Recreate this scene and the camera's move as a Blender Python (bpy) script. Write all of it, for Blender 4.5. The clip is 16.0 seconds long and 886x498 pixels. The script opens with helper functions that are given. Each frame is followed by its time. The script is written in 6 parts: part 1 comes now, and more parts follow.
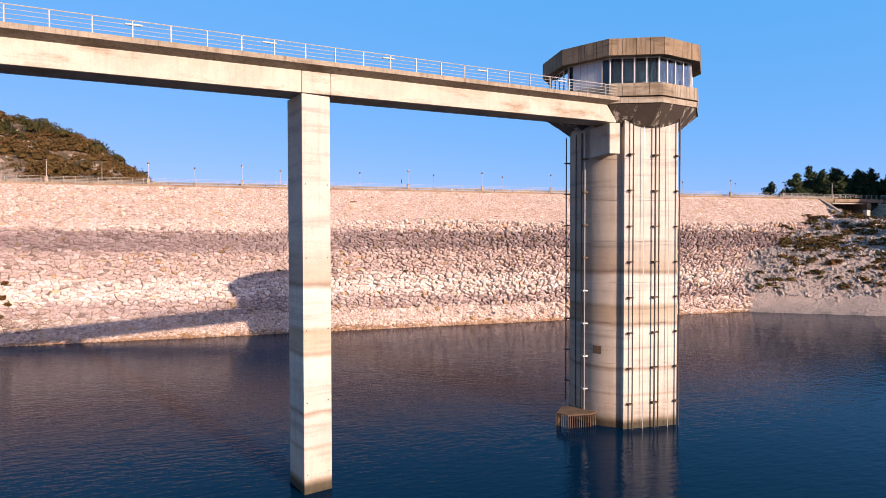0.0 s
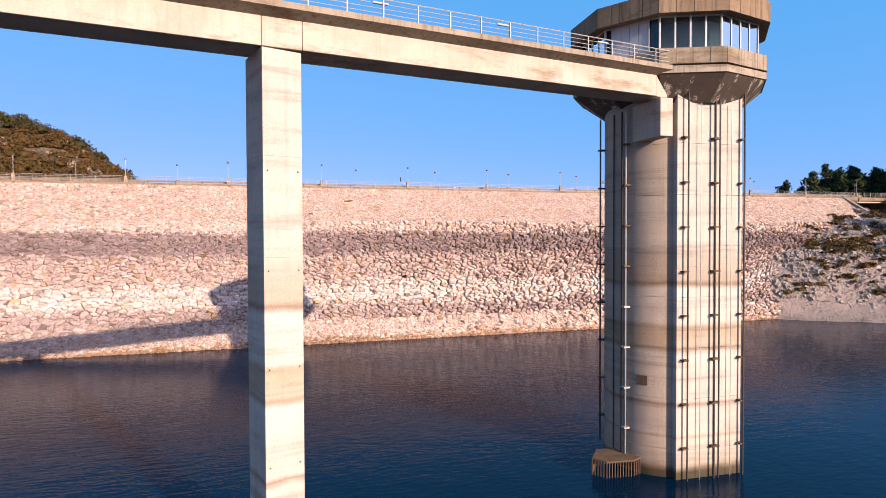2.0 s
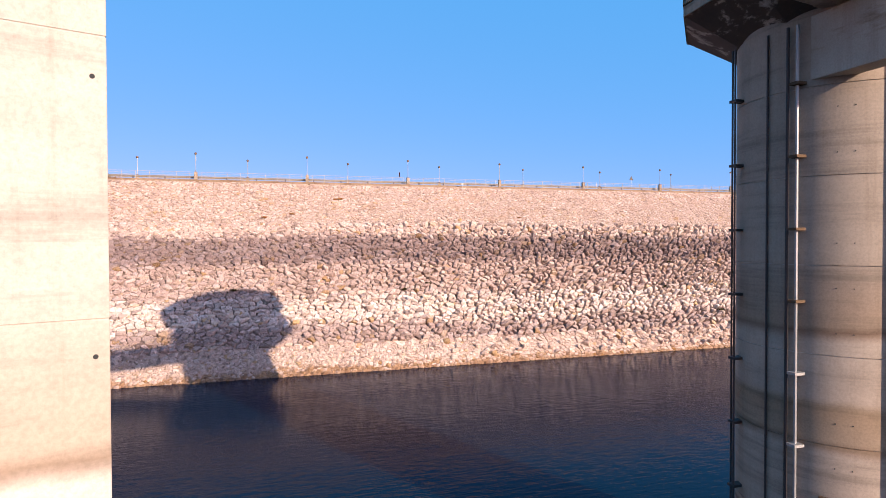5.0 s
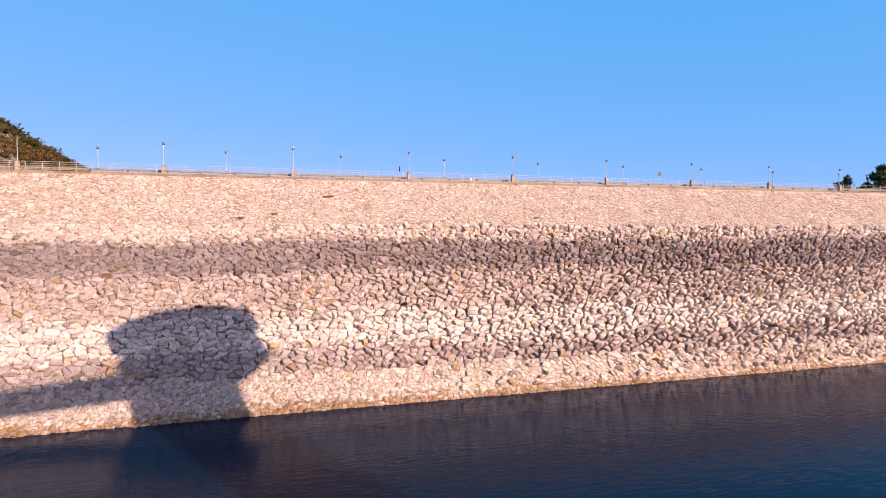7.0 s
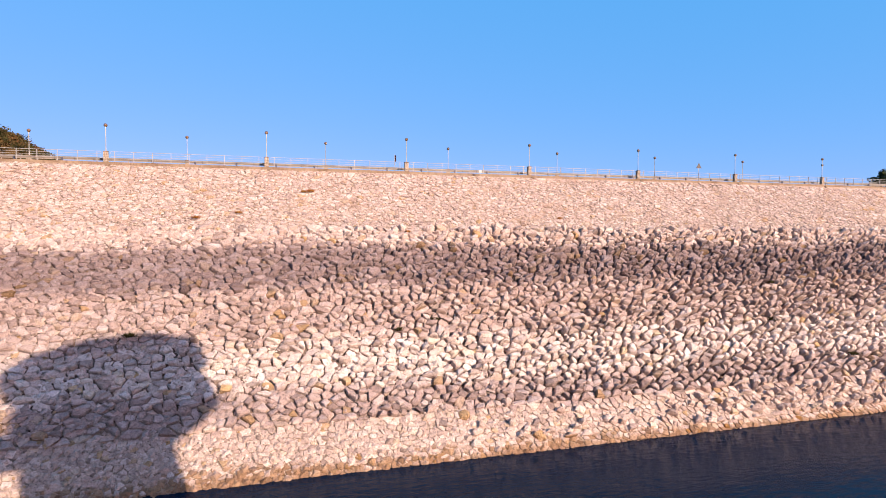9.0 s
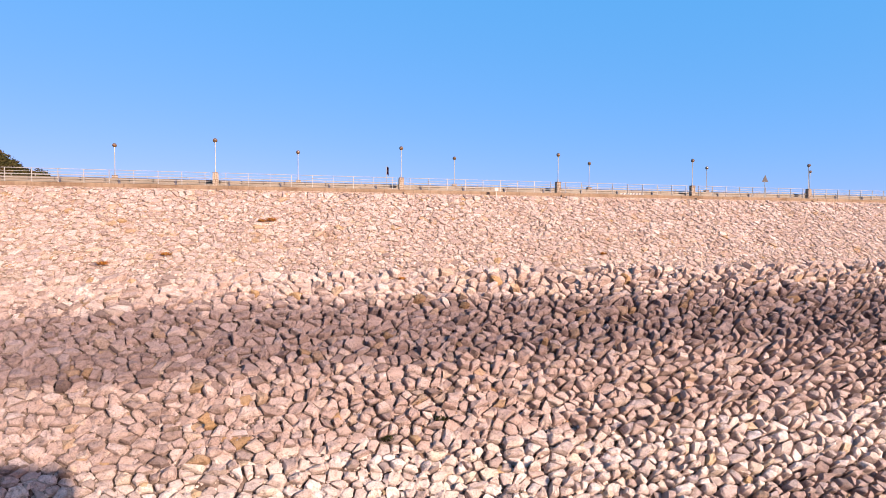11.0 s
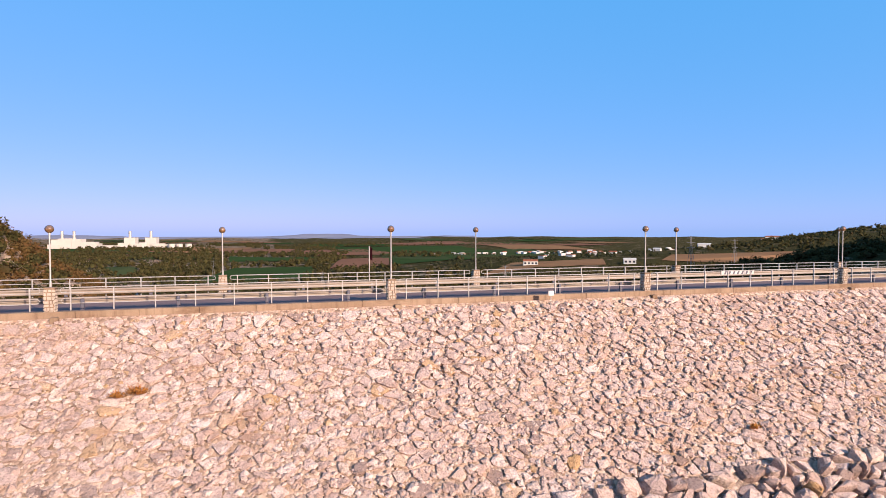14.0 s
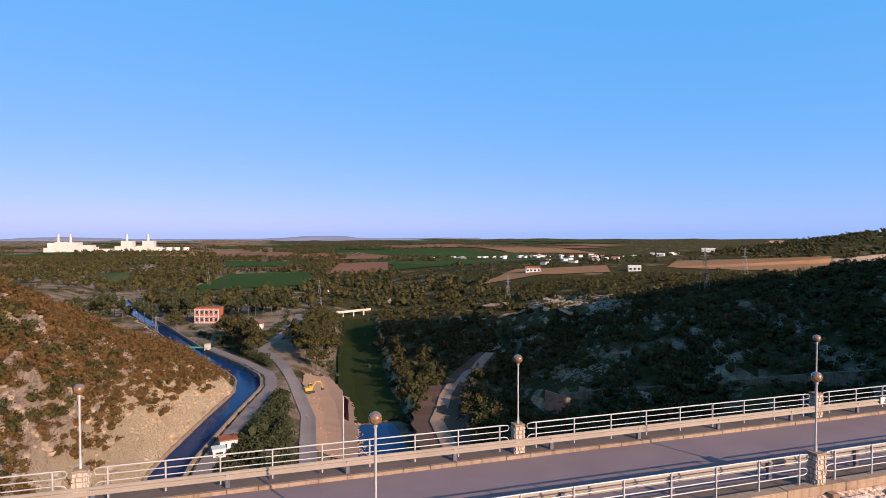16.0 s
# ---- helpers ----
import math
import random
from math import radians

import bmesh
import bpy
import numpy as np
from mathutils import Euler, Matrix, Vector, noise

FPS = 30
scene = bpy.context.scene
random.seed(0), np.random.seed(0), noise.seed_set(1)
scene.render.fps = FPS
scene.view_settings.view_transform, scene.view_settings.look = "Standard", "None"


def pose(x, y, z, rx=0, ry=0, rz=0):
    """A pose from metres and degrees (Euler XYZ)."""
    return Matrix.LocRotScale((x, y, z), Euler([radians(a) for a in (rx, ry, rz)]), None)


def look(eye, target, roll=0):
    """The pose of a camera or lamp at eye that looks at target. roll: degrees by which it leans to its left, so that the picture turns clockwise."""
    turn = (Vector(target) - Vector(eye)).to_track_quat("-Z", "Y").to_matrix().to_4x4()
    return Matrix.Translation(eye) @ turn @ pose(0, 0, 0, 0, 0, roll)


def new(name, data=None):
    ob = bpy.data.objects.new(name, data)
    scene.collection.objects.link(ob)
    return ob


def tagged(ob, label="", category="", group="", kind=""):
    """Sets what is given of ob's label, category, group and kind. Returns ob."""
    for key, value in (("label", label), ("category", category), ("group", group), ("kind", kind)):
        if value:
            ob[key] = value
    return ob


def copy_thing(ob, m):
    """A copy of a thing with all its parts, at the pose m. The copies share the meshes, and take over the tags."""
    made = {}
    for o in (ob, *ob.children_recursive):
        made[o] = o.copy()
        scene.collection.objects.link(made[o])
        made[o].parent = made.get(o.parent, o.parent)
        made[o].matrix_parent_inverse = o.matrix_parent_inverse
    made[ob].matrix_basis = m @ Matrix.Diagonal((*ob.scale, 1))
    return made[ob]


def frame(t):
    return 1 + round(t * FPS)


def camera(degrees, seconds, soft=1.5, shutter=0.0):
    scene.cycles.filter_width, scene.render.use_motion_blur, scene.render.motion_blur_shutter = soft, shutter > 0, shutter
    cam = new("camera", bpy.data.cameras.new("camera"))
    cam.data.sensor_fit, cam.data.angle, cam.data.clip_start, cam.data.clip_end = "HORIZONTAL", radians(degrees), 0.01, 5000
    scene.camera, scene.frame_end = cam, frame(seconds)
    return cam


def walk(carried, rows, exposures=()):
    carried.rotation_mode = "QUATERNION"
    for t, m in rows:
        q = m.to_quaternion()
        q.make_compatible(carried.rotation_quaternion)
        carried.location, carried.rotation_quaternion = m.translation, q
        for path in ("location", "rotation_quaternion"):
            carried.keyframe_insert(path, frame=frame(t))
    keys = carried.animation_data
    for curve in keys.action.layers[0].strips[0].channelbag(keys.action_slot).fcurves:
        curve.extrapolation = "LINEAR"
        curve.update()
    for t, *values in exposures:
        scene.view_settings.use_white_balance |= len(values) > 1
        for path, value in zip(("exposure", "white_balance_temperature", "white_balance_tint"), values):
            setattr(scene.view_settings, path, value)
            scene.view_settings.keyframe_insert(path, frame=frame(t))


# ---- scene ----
import itertools

cam = camera(73.4, 16.0, soft=0.5)
PATH = [
    (0, (-26.279, -110.684, 13.243), (-25.705, -108.769, 13.197), -0.1),
    (0.5, (-25.809, -108.842, 13.26), (-25.236, -106.927, 13.213), -0.1),
    (1, (-25.312, -106.787, 13.316), (-24.739, -104.871, 13.27), -0.1),
    (1.5, (-24.885, -104.924, 13.346), (-24.311, -103.009, 13.301), -0.2),
    (2, (-24.418, -102.908, 13.387), (-23.843, -100.993, 13.344), -0.2),
    (2.5, (-23.913, -100.847, 13.415), (-23.339, -98.932, 13.374), -0.2),
    (3, (-23.377, -98.621, 13.423), (-22.803, -96.706, 13.386), -0.2),
    (3.5, (-22.846, -96.377, 13.459), (-22.271, -94.462, 13.424), -0.2),
    (4, (-22.166, -93.622, 13.486), (-21.593, -91.706, 13.453), -0.2),
    (4.2, (-21.921, -92.55, 13.499), (-21.347, -90.634, 13.466), -0.2),
    (6.3, (-19.414, -81.714, 14.221), (-18.84, -79.799, 14.178), -0.1),
    (7, (-18.448, -77.625, 14.56), (-17.876, -75.709, 14.513), -0.1),
    (7.5, (-17.689, -74.499, 14.794), (-17.117, -72.583, 14.747), -0.1),
    (8.2, (-16.586, -70.272, 15.004), (-16.015, -68.357, 14.952), 0.1),
    (10.3, (-12.814, -55.902, 17.643), (-12.237, -53.989, 17.55), 0.3),
    (11, (-11.386, -50.368, 19.103), (-10.809, -48.455, 19.015), 0.3),
    (12, (-9.52, -42.735, 21.162), (-8.941, -40.823, 21.081), 0.2),
    (12.5, (-8.771, -39.348, 22.168), (-8.188, -37.437, 22.087), 0.1),
    (13, (-7.827, -36.005, 23.072), (-7.246, -34.093, 23.005), -0.1),
    (14, (-6.225, -29.511, 25.351), (-5.643, -27.599, 25.293), -0.1),
    (14.5, (-5.477, -26.325, 26.539), (-4.894, -24.412, 26.484), 0.0),
    (15, (-4.598, -22.668, 27.844), (-4.015, -20.756, 27.789), -0.1),
    (15.5, (-3.758, -19.199, 29.046), (-3.175, -17.286, 28.992), -0.1),
    (16, (-2.816, -15.354, 30.354), (-2.232, -13.442, 30.301), -0.1),
]
walk(cam, [(t, look(e, g, r)) for t, e, g, r in PATH], [(0, 0.95, 5800, 19), (16, 0.95, 5800, 19)])

# ---------------------------------------------------------------- light
SUN_TO = Vector((0.415, -0.850, 0.328)).normalized()   # towards the sun, behind the right shoulder
world = bpy.data.worlds.new("sky")
scene.world = world
world.use_nodes = True
wn = world.node_tree.nodes
sky = wn.new("ShaderNodeTexSky")
sky.sky_type = 'NISHITA'
sky.sun_disc = False
sky.sun_elevation = math.asin(SUN_TO.z)
sky.sun_rotation = math.atan2(SUN_TO.x, SUN_TO.y)
sky.altitude = 1500
sky.air_density = 0.6
sky.dust_density = 2.0
sky.ozone_density = 6.0
wn["Background"].inputs["Strength"].default_value = 0.14
clear = wn.new("ShaderNodeMix")
clear.data_type = 'RGBA'
clear.blend_type = 'MULTIPLY'
clear.inputs[0].default_value = 1.0
clear.inputs[7].default_value = (1.5, 0.42, 0.24, 1)
world.node_tree.links.new(sky.outputs[0], clear.inputs[6])
even = wn.new("ShaderNodeMix")       # a thin even veil of haze over the clear sky
even.data_type = 'RGBA'
even.inputs[0].default_value = 0.5
even.inputs[7].default_value = (0.30, 2.75, 5.25, 1)
world.node_tree.links.new(clear.outputs[2], even.inputs[6])
glow = wn.new("ShaderNodeTexSky")    # haze lit up round the low sun
glow.sky_type = 'NISHITA'
glow.sun_disc = False
glow.sun_elevation, glow.sun_rotation = sky.sun_elevation, sky.sun_rotation
glow.air_density, glow.dust_density, glow.ozone_density = 0.0, 5.0, 0.0
faint = wn.new("ShaderNodeMix")
faint.data_type = 'RGBA'
faint.blend_type = 'MULTIPLY'
faint.inputs[0].default_value = 1.0
faint.inputs[7].default_value = (0.14, 0.11, 0.09, 1)
world.node_tree.links.new(glow.outputs[0], faint.inputs[6])
both = wn.new("ShaderNodeMix")
both.data_type = 'RGBA'
both.blend_type = 'ADD'
both.inputs[0].default_value = 1.0
world.node_tree.links.new(even.outputs[2], both.inputs[6])
world.node_tree.links.new(faint.outputs[2], both.inputs[7])
world.node_tree.links.new(both.outputs[2], wn["Background"].inputs["Color"])

sun_data = bpy.data.lights.new("sun", 'SUN')
sun_data.energy = 5.0
sun_data.angle = radians(0.53)
sun_data.color = (1.0, 0.80, 0.55)
sun = new("sun", sun_data)
sun.matrix_world = look(SUN_TO * 300, (0, 0, 0))

# ---------------------------------------------------------------- small tools
def link_mesh(name, bm):
    me = bpy.data.meshes.new(name)
    bm.to_mesh(me)
    bm.free()
    return me


def part(name, bm, material, parent, label=""):
    me = bm if isinstance(bm, bpy.types.Mesh) else link_mesh(name, bm)
    if material is not None and len(me.materials) == 0:
        me.materials.append(material)
    ob = new(name, me)
    ob.parent = parent
    if label:
        tagged(ob, label)
    return ob


def thing(name, label, category, group="", kind="", at=(0, 0, 0), rz=0.0):
    ob = new(name)
    ob.empty_display_size = 0.5
    ob.matrix_basis = pose(*at, 0, 0, rz)
    return tagged(ob, label, category, group, kind)


def solo(name, bm, material, label, category, group="", kind=""):
    me = bm if isinstance(bm, bpy.types.Mesh) else link_mesh(name, bm)
    if len(me.materials) == 0:
        me.materials.append(material)
    return tagged(new(name, me), label, category, group, kind)


def box(bm, x0, x1, y0, y1, z0, z1, bevel=0.0):
    v = [bm.verts.new(c) for c in ((x0, y0, z0), (x1, y0, z0), (x1, y1, z0), (x0, y1, z0), (x0, y0, z1), (x1, y0, z1), (x1, y1, z1), (x0, y1, z1))]
    fs = [bm.faces.new([v[i] for i in q]) for q in ((3, 2, 1, 0), (4, 5, 6, 7), (0, 1, 5, 4), (1, 2, 6, 5), (2, 3, 7, 6), (3, 0, 4, 7))]
    if bevel > 0:
        es = list({e for f in fs for e in f.edges})
        bmesh.ops.bevel(bm, geom=es, offset=bevel, segments=1, affect='EDGES')
    return bm


def boxed(*a, bevel=0.0):
    return box(bmesh.new(), *a, bevel=bevel)


def tube(bm, pts, r, n=6, r_end=None, caps=True):
    """A round bar through the points."""
    pts = [Vector(p) for p in pts]
    rings = []
    for i, p in enumerate(pts):
        a = pts[max(i - 1, 0)]
        b = pts[min(i + 1, len(pts) - 1)]
        t = (b - a).normalized()
        s = t.cross(Vector((0, 0, 1)))
        if s.length < 1e-3:
            s = Vector((1, 0, 0))
        s.normalize()
        u = s.cross(t)
        rr = r if r_end is None else r + (r_end - r) * i / (len(pts) - 1)
        rings.append([bm.verts.new(p + s * rr * math.cos(k * 2 * math.pi / n) + u * rr * math.sin(k * 2 * math.pi / n)) for k in range(n)])
    for a, b in zip(rings, rings[1:]):
        for k in range(n):
            bm.faces.new((a[k], a[(k + 1) % n], b[(k + 1) % n], b[k]))
    if caps:
        bm.faces.new(rings[0][::-1])
        bm.faces.new(rings[-1])
    return bm


def prism(bm, poly, z0, z1, poly_top=None):
    """An upright prism on a plan polygon, or a frustum between two."""
    top = poly_top or poly
    a = [bm.verts.new((p[0], p[1], z0)) for p in poly]
    b = [bm.verts.new((p[0], p[1], z1)) for p in top]
    n = len(poly)
    for i in range(n):
        bm.faces.new((a[i], a[(i + 1) % n], b[(i + 1) % n], b[i]))
    bm.faces.new(a[::-1])
    bm.faces.new(b)
    return bm


def mesh_np(name, verts, faces, material=None, smooth=False):
    me = bpy.data.meshes.new(name)
    me.from_pydata([tuple(v) for v in verts], [], [tuple(f) for f in faces])
    if smooth:
        me.polygons.foreach_set("use_smooth", [True] * len(me.polygons))
    if material:
        me.materials.append(material)
    return me


def interp(v, xs, ys):
    return float(np.interp(v, xs, ys))

# ---------------------------------------------------------------- materials
def nodes_of(name):
    m = bpy.data.materials.new(name)
    m.use_nodes = True
    nt = m.node_tree
    return m, nt, nt.nodes["Principled BSDF"]


def mixc(nt, fac, a, b, blend='MIX'):
    n = nt.nodes.new("ShaderNodeMix")
    n.data_type = 'RGBA'
    n.blend_type = blend
    for sock, val in ((n.inputs[0], fac), (n.inputs[6], a), (n.inputs[7], b)):
        if isinstance(val, (int, float)):
            sock.default_value = val
        elif isinstance(val, tuple):
            sock.default_value = (*val, 1)
        else:
            nt.links.new(val, sock)
    return n.outputs[2]


def noise_tex(nt, scale, detail=4.0, rough=0.6, vec=None, stretch=None):
    pos = nt.nodes.new("ShaderNodeNewGeometry").outputs["Position"] if vec is None else vec
    if stretch:
        mp = nt.nodes.new("ShaderNodeVectorMath")
        mp.operation = 'MULTIPLY'
        nt.links.new(pos, mp.inputs[0])
        mp.inputs[1].default_value = stretch
        pos = mp.outputs[0]
    n = nt.nodes.new("ShaderNodeTexNoise")
    n.inputs["Scale"].default_value = scale
    n.inputs["Detail"].default_value = detail
    n.inputs["Roughness"].default_value = rough
    nt.links.new(pos, n.inputs["Vector"])
    return n.outputs["Fac"]


def ramp(nt, fac, stops, smooth=False):
    n = nt.nodes.new("ShaderNodeValToRGB")
    if smooth:
        n.color_ramp.interpolation = 'EASE'
    els = n.color_ramp.elements
    while len(els) < len(stops):
        els.new(0.5)
    for e, (p, c) in zip(els, stops):
        e.position = p
        e.color = (*c, 1) if isinstance(c, tuple) else (c, c, c, 1)
    nt.links.new(fac, n.inputs[0])
    return n.outputs[0]


def bump(nt, bsdf, height, strength, distance):
    b = nt.nodes.new("ShaderNodeBump")
    b.inputs["Strength"].default_value = strength
    b.inputs["Distance"].default_value = distance
    nt.links.new(height, b.inputs["Height"])
    nt.links.new(b.outputs[0], bsdf.inputs["Normal"])


def tone(c):
    return tuple(v * 0.65 for v in c)


def surface(name, base, dark, rough=0.85, metal=0.0, big=0.5, fine=12.0, amount=0.5, bumps=0.3, dist=0.02, stretch=None):
    """A plain weathered surface: two colours mixed by a broad and a fine noise."""
    m, nt, p = nodes_of(name)
    base, dark = tone(base), tone(dark)
    a = noise_tex(nt, big, 3, 0.6, stretch=stretch)
    b = noise_tex(nt, fine, 5, 0.65)
    f1 = ramp(nt, a, [(0.35, 0.0), (0.7, 1.0)])
    c = mixc(nt, f1, base, dark)
    c2 = mixc(nt, amount, c, mixc(nt, b, dark, base), 'MIX')
    nt.links.new(c2, p.inputs["Base Color"])
    p.inputs["Roughness"].default_value = rough
    p.inputs["Metallic"].default_value = metal
    if rough >= 0.85:
        p.inputs["Specular IOR Level"].default_value = 0.0
    if bumps:
        bump(nt, p, b, bumps, dist)
    return m


def height_of(nt):
    sep = nt.nodes.new("ShaderNodeSeparateXYZ")
    nt.links.new(nt.nodes.new("ShaderNodeNewGeometry").outputs["Position"], sep.inputs[0])
    return sep.outputs["Z"]


def maths(nt, op, a, b):
    n = nt.nodes.new("ShaderNodeMath")
    n.operation = op
    for sock, val in zip(n.inputs, (a, b)):
        if isinstance(val, (int, float)):
            sock.default_value = val
        else:
            nt.links.new(val, sock)
    return n.outputs[0]


def stone_mat(name, single):
    """Limestone of the dam: each block its own tint, level bands left by the water."""
    m, nt, p = nodes_of(name)
    if single:
        rnd = nt.nodes.new("ShaderNodeObjectInfo").outputs["Random"]
    else:
        rnd = nt.nodes.new("ShaderNodeNewGeometry").outputs["Random Per Island"]
    hue = nt.nodes.new("ShaderNodeTexWhiteNoise")      # a second number of its own for each block
    hue.noise_dimensions = '1D'
    nt.links.new(rnd, hue.inputs["W"])
    tint = ramp(nt, hue.outputs["Value"], [(0.0, (0.34, 0.27, 0.24)), (0.05, (0.50, 0.40, 0.35)), (0.14, (0.60, 0.485, 0.425)), (0.55, (0.67, 0.55, 0.485)), (0.86, (0.80, 0.70, 0.64)), (0.95, (0.70, 0.58, 0.46)), (1.0, (0.55, 0.38, 0.20))])
    z = height_of(nt)
    wob = maths(nt, 'MULTIPLY', maths(nt, 'SUBTRACT', noise_tex(nt, 0.10, 5, 0.65, stretch=(0.5, 1, 2.0)), 0.5), 2.0)
    own = maths(nt, 'MULTIPLY', maths(nt, 'SUBTRACT', rnd, 0.5), 0.75)
    zz = maths(nt, 'DIVIDE', maths(nt, 'ADD', maths(nt, 'ADD', z, wob), own), 22.0)
    band = ramp(nt, zz, [(0.0, (0.62, 0.46, 0.30)), (0.016, (0.70, 0.56, 0.42)), (0.026, (1.05, 0.98, 0.92)), (0.112, (1.03, 0.97, 0.92)), (0.130, (0.76, 0.70, 0.70)), (0.195, (0.80, 0.75, 0.75)), (0.212, (1.22, 1.22, 1.20)), (0.322, (1.18, 1.18, 1.16)), (0.345, (0.90, 0.84, 0.82)), (0.48, (0.82, 0.75, 0.73)), (0.515, (0.47, 0.42, 0.44)), (0.625, (0.53, 0.48, 0.50)), (0.650, (1.0, 0.94, 0.90)), (0.75, (1.09, 1.02, 0.97))])
    c = mixc(nt, 1.0, mixc(nt, 1.0, tint, tone((1.06, 1.0, 0.985)), 'MULTIPLY'), band, 'MULTIPLY')
    grain = noise_tex(nt, 3.2, 8, 0.72)
    c = mixc(nt, 0.9, c, ramp(nt, grain, [(0.30, 0.42), (0.46, 0.98), (0.68, 1.25)]), 'MULTIPLY')
    pits = noise_tex(nt, 13.0, 5, 0.75)
    c = mixc(nt, 0.75, c, ramp(nt, pits, [(0.32, 0.18), (0.44, 0.95), (0.68, 1.22)]), 'MULTIPLY')
    moss = noise_tex(nt, 0.42, 6, 0.7)
    c = mixc(nt, maths(nt, 'MULTIPLY', ramp(nt, moss, [(0.53, 0.0), (0.68, 0.55)]), ramp(nt, zz, [(0.66, 0.0), (0.72, 1.0)])), c, (0.36, 0.21, 0.13))
    veins = noise_tex(nt, 9.0, 6, 0.7, stretch=(1, 1, 2.5))
    c = mixc(nt, ramp(nt, veins, [(0.56, 0.0), (0.66, 0.45)]), c, (0.34, 0.22, 0.13))
    nt.links.new(c, p.inputs["Base Color"])
    p.inputs["Roughness"].default_value = 0.9
    p.inputs["Specular IOR Level"].default_value = 0.0
    h = maths(nt, 'ADD', grain, maths(nt, 'MULTIPLY', noise_tex(nt, 12, 6, 0.75), 0.6))
    bump(nt, p, h, 1.0, 0.14)
    return m


STONE = stone_mat("dam_stone", False)
STONE_ONE = stone_mat("dam_stone_single", True)


def gravel_mat():
    m, nt, p = nodes_of("gravel_bed")
    z = height_of(nt)
    vor = nt.nodes.new("ShaderNodeTexVoronoi")
    vor.inputs["Scale"].default_value = 7.0
    nt.links.new(nt.nodes.new("ShaderNodeNewGeometry").outputs["Position"], vor.inputs["Vector"])
    sep = nt.nodes.new("ShaderNodeSeparateColor")
    nt.links.new(vor.outputs["Color"], sep.inputs[0])
    c = ramp(nt, sep.outputs[0], [(0.0, (0.30, 0.235, 0.19)), (0.4, (0.52, 0.42, 0.35)), (0.8, (0.68, 0.57, 0.49)), (1.0, (0.78, 0.69, 0.62))])
    # middle heights darkened: shade of the gaps between blocks put into the fill colour
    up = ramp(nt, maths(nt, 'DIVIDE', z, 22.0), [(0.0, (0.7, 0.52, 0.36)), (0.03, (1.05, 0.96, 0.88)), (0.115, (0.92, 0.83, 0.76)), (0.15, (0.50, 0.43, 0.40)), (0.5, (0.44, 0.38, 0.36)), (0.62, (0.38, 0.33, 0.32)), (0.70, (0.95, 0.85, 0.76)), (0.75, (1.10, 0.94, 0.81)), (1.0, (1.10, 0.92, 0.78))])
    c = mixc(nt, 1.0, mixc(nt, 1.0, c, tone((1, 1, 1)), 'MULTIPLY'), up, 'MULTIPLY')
    rust = noise_tex(nt, 0.42, 6, 0.7)
    c = mixc(nt, ramp(nt, rust, [(0.58, 0.0), (0.70, 0.45)]), c, (0.38, 0.21, 0.10))
    nt.links.new(c, p.inputs["Base Color"])
    p.inputs["Roughness"].default_value = 0.95
    p.inputs["Specular IOR Level"].default_value = 0.0
    h = maths(nt, 'SUBTRACT', noise_tex(nt, 14, 4, 0.7), vor.outputs["Distance"])
    bump(nt, p, h, 0.9, 0.08)
    return m


GRAVEL = gravel_mat()


def concrete_mat(name, light, dark, streak=0.5):
    """Board-marked concrete: broad blotches, rain streaks, pour joints and level stains."""
    m, nt, p = nodes_of(name)
    light, dark = tone(light), tone(dark)
    blot = noise_tex(nt, 0.35, 5, 0.65)
    c = mixc(nt, ramp(nt, blot, [(0.35, 0.0), (0.75, 0.8)]), light, dark)
    run = noise_tex(nt, 2.0, 6, 0.7, stretch=(2.2, 2.2, 0.12))
    c = mixc(nt, maths(nt, 'MULTIPLY', ramp(nt, run, [(0.5, 0.0), (0.72, 1.0)]), streak), c, (dark[0] * 0.5, dark[1] * 0.45, dark[2] * 0.4))
    smear = noise_tex(nt, 0.8, 6, 0.72, stretch=(0.35, 0.35, 1.5))       # long brown smears along the formwork
    c = mixc(nt, ramp(nt, smear, [(0.53, 0.0), (0.66, 0.75)]), c, (dark[0] * 0.7, dark[1] * 0.6, dark[2] * 0.5))
    fine = noise_tex(nt, 18, 4, 0.7)
    c = mixc(nt, 0.35, c, ramp(nt, fine, [(0.3, 0.6), (0.6, 1.1)]), 'MULTIPLY')
    nt.links.new(c, p.inputs["Base Color"])
    p.inputs["Roughness"].default_value = 0.88
    p.inputs["Specular IOR Level"].default_value = 0.25
    bump(nt, p, fine, 0.25, 0.012)
    return m


